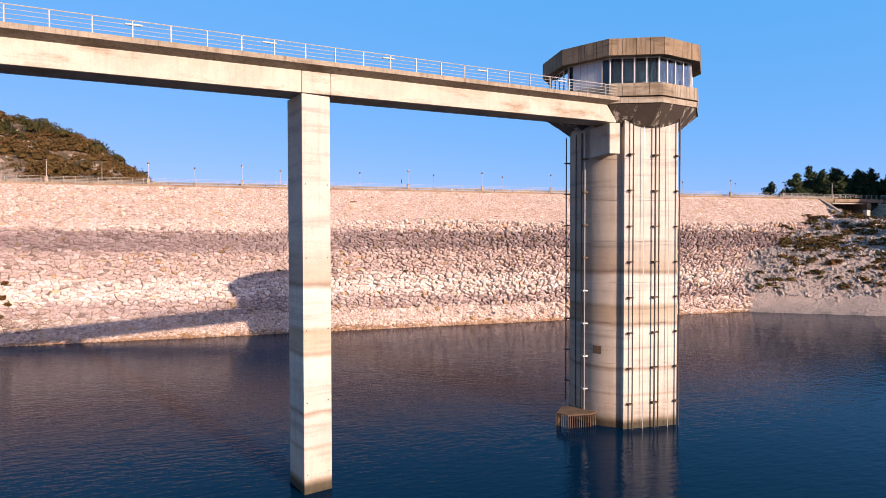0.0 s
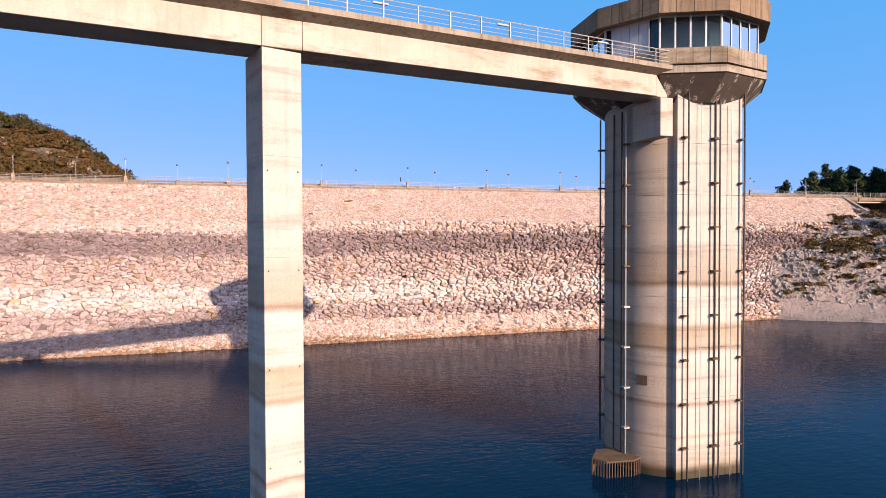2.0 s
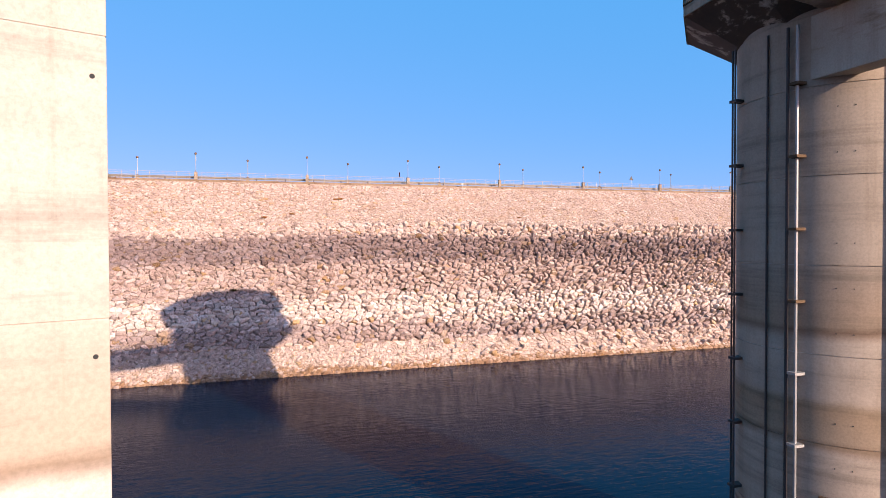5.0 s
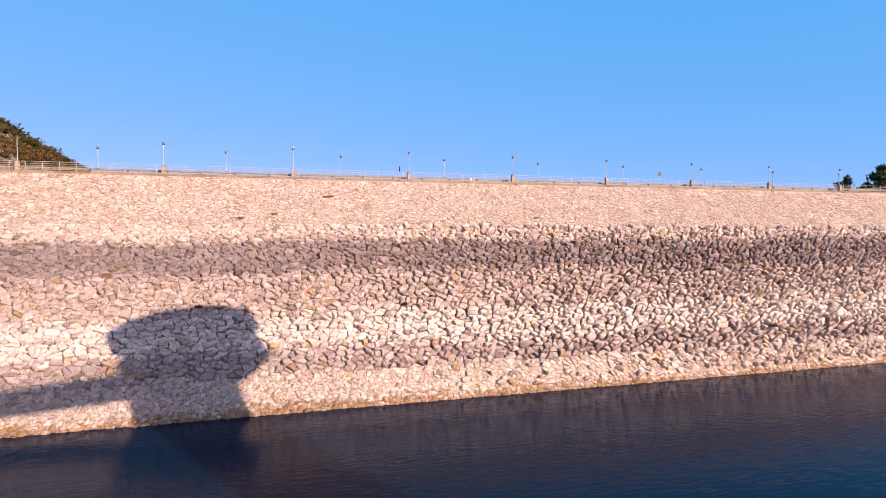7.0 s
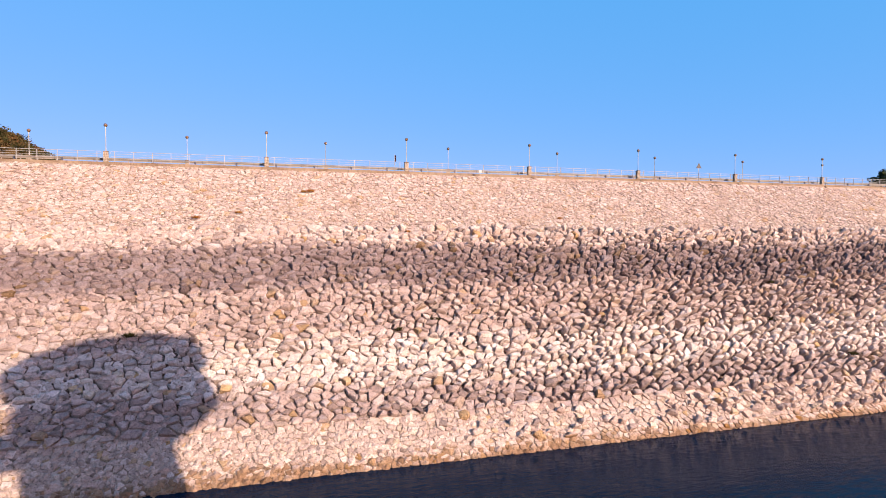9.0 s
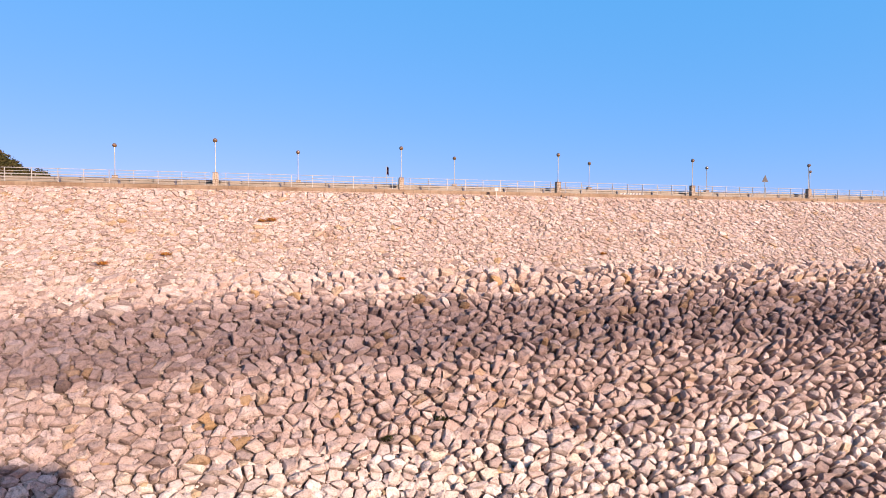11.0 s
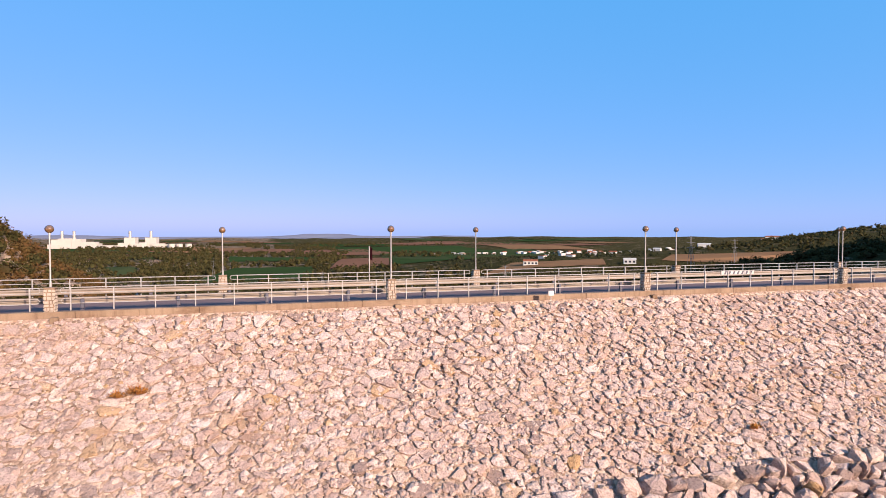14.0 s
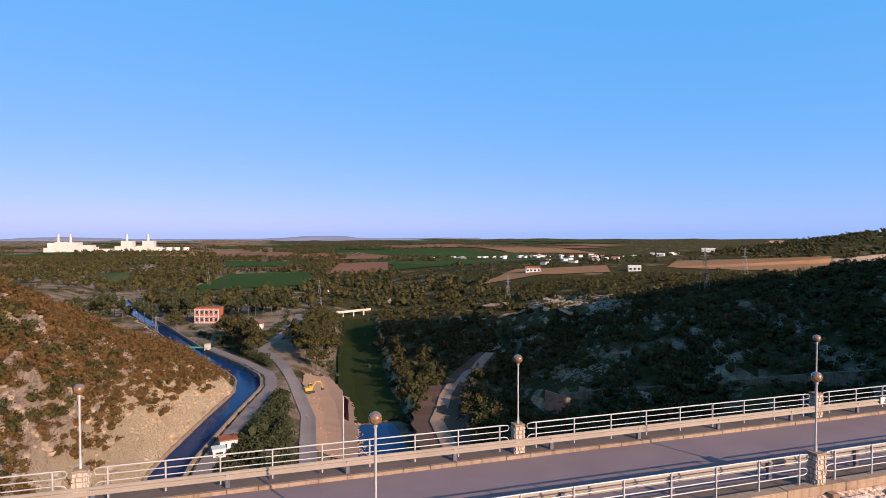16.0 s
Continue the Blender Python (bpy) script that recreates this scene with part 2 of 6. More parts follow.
def shaft_mat(name, dirt=(1.0, 1.0, 1.0)):
    """Concrete that stands in the lake: level stains at the old water marks, joints of each pour."""
    m, nt, p = nodes_of(name)
    z = height_of(nt)
    wob = maths(nt, 'MULTIPLY', noise_tex(nt, 0.5, 4, 0.7), 0.36)
    zz = maths(nt, 'DIVIDE', maths(nt, 'ADD', z, wob), 22.0)
    base = ramp(nt, zz, [(0.0, (0.07, 0.06, 0.035)), (0.026, (0.10, 0.075, 0.045)), (0.036, (0.34, 0.26, 0.18)), (0.045, (0.62, 0.52, 0.42)), (0.107, (0.66, 0.56, 0.46)), (0.113, (0.50, 0.40, 0.31)), (0.12, (0.68, 0.59, 0.50)), (0.186, (0.68, 0.58, 0.49)), (0.195, (0.42, 0.31, 0.23)), (0.202, (0.66, 0.57, 0.48)), (0.322, (0.72, 0.63, 0.54)), (0.334, (0.40, 0.29, 0.20)), (0.342, (0.60, 0.48, 0.36)), (0.388, (0.52, 0.40, 0.28)), (0.40, (0.70, 0.61, 0.52)), (0.482, (0.73, 0.65, 0.56)), (0.495, (0.34, 0.24, 0.17)), (0.505, (0.54, 0.43, 0.33)), (0.55, (0.56, 0.46, 0.37)), (0.60, (0.63, 0.56, 0.48)), (1.0, (0.62, 0.56, 0.48))])
    run = noise_tex(nt, 1.6, 6, 0.7, stretch=(2.4, 2.4, 0.10))
    c = mixc(nt, ramp(nt, run, [(0.52, 0.0), (0.78, 0.28)]), base, (0.28, 0.20, 0.13))
    tide = noise_tex(nt, 1.1, 5, 0.7, stretch=(0.10, 0.10, 1.6))        # faint level lines of lesser floods
    c = mixc(nt, 0.8, c, ramp(nt, tide, [(0.34, 0.66), (0.47, 0.98), (0.62, 1.06)]), 'MULTIPLY')
    blot = noise_tex(nt, 0.55, 5, 0.7)
    c = mixc(nt, 0.6, c, ramp(nt, blot, [(0.32, 0.78), (0.55, 1.04)]), 'MULTIPLY')
    c = mixc(nt, 1.0, c, tone(dirt), 'MULTIPLY')
    fine = noise_tex(nt, 14, 5, 0.7)
    c = mixc(nt, 0.4, c, ramp(nt, fine, [(0.3, 0.6), (0.6, 1.1)]), 'MULTIPLY')
    nt.links.new(c, p.inputs["Base Color"])
    p.inputs["Roughness"].default_value = 0.88
    p.inputs["Specular IOR Level"].default_value = 0.25
    bump(nt, p, fine, 0.25, 0.015)
    return m


CONCRETE = concrete_mat("concrete", (0.68, 0.60, 0.50), (0.46, 0.37, 0.28), 0.22)
CONCRETE_OLD = concrete_mat("stained_concrete", (0.36, 0.25, 0.155), (0.13, 0.09, 0.06), 0.9)
CONCRETE_MID = concrete_mat("weathered_concrete", (0.48, 0.39, 0.29), (0.25, 0.19, 0.13), 0.8)
CONCRETE_DARK = concrete_mat("joint_shade_concrete", (0.16, 0.10, 0.065), (0.045, 0.03, 0.022), 0.95)
CONCRETE_WORN = concrete_mat("worn_cornice_concrete", (0.56, 0.46, 0.35), (0.26, 0.20, 0.14), 0.7)
CONCRETE_RAW = concrete_mat("kerb_concrete", (0.42, 0.29, 0.19), (0.22, 0.13, 0.075), 0.6)


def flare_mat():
    """Near-black soffit concrete, with white lime runs down the slope."""
    m, nt, p = nodes_of("dark_lime_run_concrete")
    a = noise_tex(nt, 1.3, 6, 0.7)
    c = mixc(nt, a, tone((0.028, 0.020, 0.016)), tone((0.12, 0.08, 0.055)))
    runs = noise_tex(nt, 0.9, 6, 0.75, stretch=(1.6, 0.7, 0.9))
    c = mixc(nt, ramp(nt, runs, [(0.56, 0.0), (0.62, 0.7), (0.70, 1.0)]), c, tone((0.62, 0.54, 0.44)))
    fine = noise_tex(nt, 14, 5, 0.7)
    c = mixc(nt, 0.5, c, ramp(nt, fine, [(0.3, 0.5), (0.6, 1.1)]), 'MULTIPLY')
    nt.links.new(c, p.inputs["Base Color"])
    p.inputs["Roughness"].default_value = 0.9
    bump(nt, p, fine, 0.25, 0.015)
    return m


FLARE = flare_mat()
SHAFT = shaft_mat("shaft_concrete")
# round shaft: browner with grime, and darkened further for its shaded left side
SHAFT_DIRTY_SHADED = shaft_mat("grimy_shaded_shaft_concrete", (0.80, 0.71, 0.64))
ASPHALT = surface("asphalt", (0.31, 0.22, 0.215), (0.22, 0.155, 0.15), 0.9, big=0.25, fine=40, bumps=0.3, dist=0.01)
PAVING = surface("walkway_concrete", (0.22, 0.16, 0.13), (0.14, 0.10, 0.08), 0.9, big=0.8, fine=20)
GALV = surface("galvanised_steel", (0.62, 0.60, 0.57), (0.45, 0.42, 0.40), 0.45, 0.55, big=1.5, fine=30, bumps=0.05)
WHITE_RAIL = surface("white_painted_steel", (0.58, 0.54, 0.50), (0.40, 0.35, 0.31), 0.5, 0.1, big=2.0, fine=30, bumps=0.05)
GUARD = surface("guardrail_steel", (0.42, 0.34, 0.26), (0.30, 0.23, 0.17), 0.6, 0.1, big=0.8, fine=20, bumps=0.05)
POST_BLUE = surface("guardrail_post", (0.17, 0.16, 0.20), (0.10, 0.09, 0.11), 0.6, 0.3)
DARK_STEEL = surface("dark_pipe", (0.10, 0.08, 0.075), (0.05, 0.038, 0.035), 0.6, 0.4, big=1.0, fine=20)
RUST = surface("rusted_steel", (0.24, 0.155, 0.095), (0.11, 0.07, 0.045), 0.9, 0.1, big=2.0, fine=20)
FRAME = surface("white_window_frame", (0.75, 0.73, 0.70), (0.6, 0.56, 0.52), 0.5, 0.1, bumps=0)
# dimness of the room behind the glass, put into a colour
DIM_INTERIOR = surface("dim_interior_blue_grey", (0.17, 0.24, 0.28), (0.10, 0.14, 0.17), 0.8, big=0.8, fine=6)
DOOR = surface("white_metal_door", (0.74, 0.72, 0.74), (0.62, 0.58, 0.58), 0.5, 0.1, big=1.0, fine=8, bumps=0.03)
WHITE_WALL = surface("white_render", (0.78, 0.75, 0.70), (0.62, 0.57, 0.50), 0.9, big=0.2, fine=4)
STATION = surface("pale_cladding", (0.70, 0.64, 0.55), (0.56, 0.51, 0.44), 0.9, big=0.05, fine=1)
RED_ROOF = surface("clay_roof", (0.42, 0.16, 0.09), (0.28, 0.10, 0.06), 0.9, big=0.5, fine=6)
RED_BRICK = surface("red_brick", (0.50, 0.16, 0.08), (0.36, 0.11, 0.06), 0.9, big=0.6, fine=8)
DARK_GLASS_FAR = surface("dark_pane", (0.05, 0.06, 0.08), (0.03, 0.035, 0.05), 0.15, bumps=0)
YELLOW = surface("yellow_machine_paint", (0.70, 0.40, 0.03), (0.50, 0.26, 0.02), 0.5, bumps=0.05)
PYLON = surface("weathered_lattice_steel", (0.26, 0.25, 0.25), (0.18, 0.17, 0.17), 0.7, 0.2, bumps=0)
BLACK = surface("black_rubber", (0.03, 0.03, 0.03), (0.02, 0.02, 0.02), 0.8)
GREEN_PAINT = surface("green_paint", (0.10, 0.42, 0.20), (0.07, 0.30, 0.14), 0.6)
BLUE_PAINT = surface("blue_paint", (0.12, 0.32, 0.65), (0.08, 0.22, 0.48), 0.6)
FLAG_RED = surface("red_flag_cloth", (0.07, 0.02, 0.022), (0.04, 0.012, 0.015), 0.9)
BARK = surface("bark", (0.20, 0.16, 0.12), (0.10, 0.08, 0.06), 0.95, big=2, fine=15)


def leaf_mat(name, cols):
    m, nt, p = nodes_of(name)
    rnd = nt.nodes.new("ShaderNodeNewGeometry").outputs["Random Per Island"]
    n = noise_tex(nt, 0.06, 3, 0.6)
    k = maths(nt, 'ADD', maths(nt, 'MULTIPLY', rnd, 0.5), maths(nt, 'MULTIPLY', n, 0.6))
    c = ramp(nt, k, [(0.15 + 0.7 * i / (len(cols) - 1), tone(q)) for i, q in enumerate(cols)])
    nt.links.new(c, p.inputs["Base Color"])
    p.inputs["Roughness"].default_value = 0.8
    p.inputs["Specular IOR Level"].default_value = 0.04
    return m


LEAF_DRY = leaf_mat("maquis_leaves", [(0.048, 0.037, 0.0145), (0.095, 0.060, 0.020), (0.15, 0.088, 0.030), (0.125, 0.052, 0.023)])
LEAF_GREEN = leaf_mat("green_leaves", [(0.026, 0.024, 0.010), (0.046, 0.042, 0.015), (0.080, 0.070, 0.023), (0.070, 0.047, 0.020)])
LEAF_PINE = leaf_mat("pine_needles", [(0.024, 0.036, 0.016), (0.042, 0.054, 0.022), (0.065, 0.070, 0.028)])
LEAF_OLIVE = leaf_mat("olive_leaves", [(0.030, 0.036, 0.016), (0.050, 0.054, 0.024), (0.080, 0.080, 0.036)])
LEAF_ORANGE = leaf_mat("dry_orange_grass", [(0.34, 0.11, 0.02), (0.50, 0.19, 0.04), (0.55, 0.30, 0.09)])
OCHRE = surface("ochre_cut_rock", (0.62, 0.44, 0.27), (0.34, 0.21, 0.12), 0.95, big=0.3, fine=2.5, bumps=1.0, dist=0.3, stretch=(1, 1, 0.3))
PILLAR_STONE = surface("pillar_stone", (0.66, 0.55, 0.44), (0.44, 0.34, 0.26), 0.9, big=3.0, fine=14, bumps=0.6)
BANK_ROCK = surface("bank_rubble", (0.60, 0.49, 0.42), (0.34, 0.27, 0.22), 0.95, big=1.2, fine=6.0, bumps=0.8, dist=0.1)
DRIFTWOOD = surface("bleached_driftwood", (0.36, 0.26, 0.19), (0.20, 0.13, 0.09), 0.95, big=2, fine=12)
HILL_ROCK = surface("hill_limestone", (0.52, 0.39, 0.285), (0.30, 0.21, 0.14), 0.95, big=0.4, fine=3.0, bumps=1.0, dist=0.2)
PALE_ROCK = surface("pale_cut_rock", (0.38, 0.30, 0.22), (0.20, 0.15, 0.10), 0.95, big=0.3, fine=2.5, bumps=1.0, dist=0.3)
LEAF_RUST = leaf_mat("dry_bank_scrub", [(0.10, 0.035, 0.015), (0.16, 0.06, 0.02), (0.14, 0.10, 0.03), (0.06, 0.07, 0.02)])


def water_mat(name, col, ripple, scale, stretch):
    m, nt, p = nodes_of(name)
    big = noise_tex(nt, 0.02, 2, 0.5)
    nt.links.new(mixc(nt, big, col, (col[0] * 0.7, col[1] * 0.8, col[2] * 0.9)), p.inputs["Base Color"])
    p.inputs["Roughness"].default_value = 0.07
    p.inputs["IOR"].default_value = 1.33
    p.inputs["Specular IOR Level"].default_value = 0.085
    h = maths(nt, 'ADD', noise_tex(nt, scale, 3, 0.55, stretch=stretch), maths(nt, 'MULTIPLY', noise_tex(nt, scale * 0.25, 2, 0.5), 1.2))
    bump(nt, p, h, ripple, 0.12)
    return m


LAKE = water_mat("lake_water", (0.0010, 0.0115, 0.0265), 0.22, 1.8, (0.5, 1.4, 1))
CANAL = water_mat("canal_water", (0.006, 0.025, 0.075), 0.3, 1.0, (1, 1, 1))


def glass_mat():
    m, nt, p = nodes_of("window_glass")
    p.inputs["Base Color"].default_value = (0.70, 0.82, 0.86, 1)
    p.inputs["Roughness"].default_value = 0.02
    p.inputs["Transmission Weight"].default_value = 1.0
    p.inputs["IOR"].default_value = 1.22
    return m


GLASS = glass_mat()


def globe_mat():
    m, nt, p = nodes_of("amber_globe")
    n = noise_tex(nt, 3, 2, 0.5)
    nt.links.new(mixc(nt, n, (0.20, 0.10, 0.03), (0.11, 0.055, 0.02)), p.inputs["Base Color"])
    p.inputs["Roughness"].default_value = 0.12
    p.inputs["Metallic"].default_value = 0.1
    p.inputs["Coat Weight"].default_value = 1.0
    p.inputs["Coat IOR"].default_value = 1.9
    p.inputs["Coat Roughness"].default_value = 0.03
    return m


GLOBE = globe_mat()


def ground_mat():
    """Dry hill country: pale limestone where it is steep, brown earth and sere grass elsewhere."""
    m, nt, p = nodes_of("hill_ground")
    n1 = noise_tex(nt, 0.035, 6, 0.65)
    n2 = noise_tex(nt, 0.4, 6, 0.7)
    earth = mixc(nt, n2, (0.28, 0.18, 0.115), (0.46, 0.33, 0.23))
    grass = mixc(nt, n2, (0.040, 0.042, 0.016), (0.12, 0.095, 0.040))
    side = nt.nodes.new("ShaderNodeSeparateXYZ")      # more cover on the side across the river
    nt.links.new(nt.nodes.new("ShaderNodeNewGeometry").outputs["Position"], side.inputs[0])
    bare = maths(nt, 'SUBTRACT', n1, ramp(nt, maths(nt, 'ADD', maths(nt, 'MULTIPLY', side.outputs["X"], 0.005), 0.5), [(0.62, 0.0), (0.85, 0.15)]))
    c = mixc(nt, ramp(nt, bare, [(0.40, 0.0), (0.58, 1.0)]), grass, earth)
    rock = mixc(nt, ramp(nt, noise_tex(nt, 0.9, 7, 0.75, stretch=(0.6, 0.6, 2.2)), [(0.32, 0.0), (0.66, 1.0)]), (0.22, 0.135, 0.09), (0.70, 0.51, 0.37))
    sep = nt.nodes.new("ShaderNodeSeparateXYZ")
    nt.links.new(nt.nodes.new("ShaderNodeNewGeometry").outputs["True Normal"], sep.inputs[0])
    steep = maths(nt, 'ADD', sep.outputs["Z"], maths(nt, 'MULTIPLY', maths(nt, 'SUBTRACT', noise_tex(nt, 0.08, 5, 0.7), 0.5), 0.7))
    c = mixc(nt, ramp(nt, steep, [(0.72, 1.0), (0.88, 0.0)]), c, rock)
    # ochre cut faces beside the canal, pale rubble along the lake shore
    pos = nt.nodes.new("ShaderNodeSeparateXYZ")
    nt.links.new(nt.nodes.new("ShaderNodeNewGeometry").outputs["Position"], pos.inputs[0])
    shore = mixc(nt, noise_tex(nt, 1.1, 6, 0.75), (0.48, 0.35, 0.29), (0.82, 0.65, 0.57))
    c = mixc(nt, ramp(nt, maths(nt, 'ADD', maths(nt, 'MULTIPLY', pos.outputs["Y"], -0.05), 0.4), [(0.55, 0.0), (0.75, 0.85)]), c, shore)
    ochre = mixc(nt, noise_tex(nt, 0.5, 6, 0.7, stretch=(1, 1, 0.4)), (0.46, 0.31, 0.17), (0.76, 0.58, 0.38))
    low = maths(nt, 'MULTIPLY', ramp(nt, maths(nt, 'MULTIPLY', pos.outputs["Z"], -0.05), [(0.15, 0.0), (0.5, 1.0)]), ramp(nt, sep.outputs["Z"], [(0.62, 1.0), (0.86, 0.0)]))
    c = mixc(nt, 1.0, mixc(nt, low, c, ochre), tone((1, 1, 1)), 'MULTIPLY')
    nt.links.new(c, p.inputs["Base Color"])
    p.inputs["Roughness"].default_value = 0.95
    p.inputs["Specular IOR Level"].default_value = 0.0
    bump(nt, p, maths(nt, 'ADD', n2, noise_tex(nt, 1.6, 6, 0.75)), 1.0, 0.8)
    return m


GROUND = ground_mat()
DIRT = surface("bare_earth", (0.44, 0.27, 0.18), (0.32, 0.19, 0.12), 0.95, big=0.08, fine=1.5, bumps=0.5, dist=0.1)
EARTH = surface("brown_bank_earth", (0.17, 0.10, 0.07), (0.10, 0.062, 0.045), 0.95, big=0.12, fine=1.2, bumps=0.8, dist=0.15)
ROAD = surface("track_surface", (0.30, 0.24, 0.21), (0.22, 0.17, 0.15), 0.95, big=0.1, fine=4)
CROP = surface("green_crop", (0.055, 0.095, 0.030), (0.042, 0.068, 0.024), 0.9, big=0.01, fine=0.3)
CROP_LIGHT = surface("light_crop", (0.080, 0.100, 0.040), (0.060, 0.075, 0.032), 0.9, big=0.02, fine=0.3)
STUBBLE = surface("stubble_field", (0.36, 0.20, 0.10), (0.27, 0.14, 0.07), 0.95, big=0.02, fine=0.5)
PLOUGH = surface("ploughed_field", (0.30, 0.15, 0.09), (0.22, 0.11, 0.07), 0.95, big=0.02, fine=0.5)
# blue of the distant haze is put into the hills' base colour
FAR_HILL = surface("haze_blue_hills", (0.20, 0.22, 0.30), (0.16, 0.18, 0.26), 1.0, big=0.002, fine=0.02, bumps=0)
SEDGE = surface("river_sedge", (0.046, 0.054, 0.017), (0.026, 0.033, 0.012), 0.95, big=0.06, fine=1.0, bumps=0.6, dist=0.3)

# ---------------------------------------------------------------- the lie of the land
CREST = 21.95
ROW = 15.0           # lamp to lamp along the crest
PROFILE_Y = (-60.0, -42.0, -27.7, -20.0, -17.0, -11.1, -4.0, -0.30)
PROFILE_Z = (-29.0, -13.0, 0.0, 7.4, 10.6, 14.95, 19.35, 21.75)


def face_z(y):
    return interp(y, PROFILE_Y, PROFILE_Z)


def canal_x(y):
    return interp(y, (40, 90, 140, 180, 208, 226, 250, 290, 380, 460, 560), (-22, -28, -24, -15, -8, -8, -16, -34, -64, -92, -120))


def river_x(y):
    return interp(y, (90, 150, 220, 300, 410, 520), (30, 30, 34, 44, 62, 95))


def rough(x, y, size, seed=0.0):
    return noise.fractal(Vector((x / size, y / size, seed)), 1.0, 2.0, 4)


def right_hill(x, y):
    main = -40 + 165 * math.exp(-((x - 265) / 115) ** 2 - ((y + 25) / 105) ** 2)
    spur = -30 + 53 / (1 + math.exp(min(60, (114 - x) / 9))) * math.exp(-((y - 42) / 40) ** 2 - (max(0, x - 200) / 60) ** 2)
    return max(main, spur)


def shade_headland(x, y):
    """Unseen wooded point, added across the inlet to shade the bank at the dam's end."""
    return -12 + (49 / (1 + math.exp(min(60, (108.5 - x) / 5))) + 26 / (1 + math.exp(min(60, (151 - x) / 5)))) * math.exp(-((y + 80) / 27) ** 4)


def ground_z(x, y):
    """Height of the bare ground, metres over the lake."""
    if y < 8:
        s = (x - 51) * 0.53 + (y + 27.3) * 0.845
        right = interp(s, (-20, 0, 4, 8, 14, 20, 30, 46, 80, 200), (-11, 0, 1.2, 5.2, 10.0, 11.5, 14.5, 18.8, 24, 40))
        if s > 1:
            right += rough(x, y, 7, 3) * min(1.1, s * 0.2)
        s_right = s
        s = -56 - x - max(0.0, -(y + 30))
        left = interp(s, (-20, 0, 3, 10, 30, 60, 120, 300), (-11, 0, 1.5, 5, 20, 32, 50, 70))
        if s > 1:
            left += rough(x, y, 6, 5) * min(0.9, s * 0.2)
        z = max(right, left, -11, shade_headland(x, y))
        if s_right > 4:
            z = max(z, right_hill(x, y))
        if y < -420:
            z = max(z, (-420 - y) * 0.2 - 11)
        if -64 < x < 108 and y > -60:
            z = min(z, max(face_z(min(y, -0.3)) - 2.5, -25)) if y > -0.3 or x < 52 else z
        if y > -1.5 and -70 < x < 117:
            z = min(z, 19.0)
        if 101.5 < x < 116 and y > -14:
            z = min(z, 16.2)
        return z
    g = interp(y, (60, 95, 115, 150, 175, 200, 230, 260, 300, 450, 700), (1, 1, 0.93, 0.70, 0.52, 0.38, 0.27, 0.21, 0.18, 0.12, 0.04))
    dl = canal_x(y) - 5 - x - max(0.0, min(y - 205, 150)) * 0.30
    left = interp(dl, (-6, 0, 1.5, 6, 10, 18, 29, 37, 45, 53, 61, 80, 130, 300, 900), (-25, -26.5, -15, -4, 6, 17, 27.5, 33.5, 38, 42, 44, 48.5, 56, 63, 50))
    left += interp(dl, (10, 18, 29, 61, 130), (0, 3, 4.5, 5, 0)) * interp(y, (95, 130), (0, 1))
    left = -25 + (left + 25) * g
    left = min(left, 21 + (y - 8) * 0.37)
    if dl > 2:
        left += rough(x, y, 14, 1) * min(1.8, dl * 0.2) * min(1, g * 1.5) - abs(rough(x, y, 5, 6)) * min(0.9, dl * 0.1)
    xr = river_x(y)
    dr = x - xr - 16
    g2 = interp(y, (0, 140, 200, 260, 330, 450, 700, 1200), (1, 1, 0.76, 0.60, 0.48, 0.36, 0.60, 0.6))
    right = interp(dr, (0, 10, 40, 70, 105, 150, 260, 600), (-33, -29, -22, -12, 2, 17, 27, 34))
    right = -30 + (right + 30) * g2
    if dr > 2:
        right += rough(x, y, 22, 2) * min(4.0, dr * 0.2) * interp(y, (330, 470), (1, 0.15))
    floor = interp(abs(x - xr), (0, 12, 20, 30), (-35, -34, -29, -25.5))
    flat = interp(y, (400, 650, 1500, 3000, 4700), (-25.5, -27, -27, -24, -20)) + rough(x, y, 420, 7) * interp(y, (500, 1200, 4000), (1, 5, 12))
    floor = floor if y < 380 else floor + (flat - floor) * min(1.0, (y - 380) / 150)
    if dr > 0:
        right = max(right, right_hill(x, y))
    z = left if dl > 0 else (right if dr > 0 else floor)
    if dl > 0:
        z = max(z, floor - 4) if y < 300 else max(z, flat - 1)
    if y > 500 and dr > 0:
        w = min(1.0, (y - 500) / 500)
        ridge = 48 * math.exp(-(((x - 1180) / 400) ** 2 + ((y - 700) / 360) ** 2))
        z = max(z * (1 - w) + flat * w, flat) + ridge
    # downstream face of the dam
    if -75 < x < 135:
        z = max(z, 21.2 - (y - 7.2) * 0.56)
        if y < 9.5:
            z = min(z, 21.0)
    # canal and its berm are cut in
    dc = abs(x - canal_x(y))
    if 92 < y < 560 and dc < 8:
        z = min(z, interp(dc, (0, 4.2, 4.6, 8), (-29, -29, -25.4, -25.2))) if dl <= 0 or dc < 5 else z
    return z


def spread(*segs):
    out = []
    for a, b, st in segs:
        out += list(np.arange(a, b, st))
    return out + [segs[-1][1]]


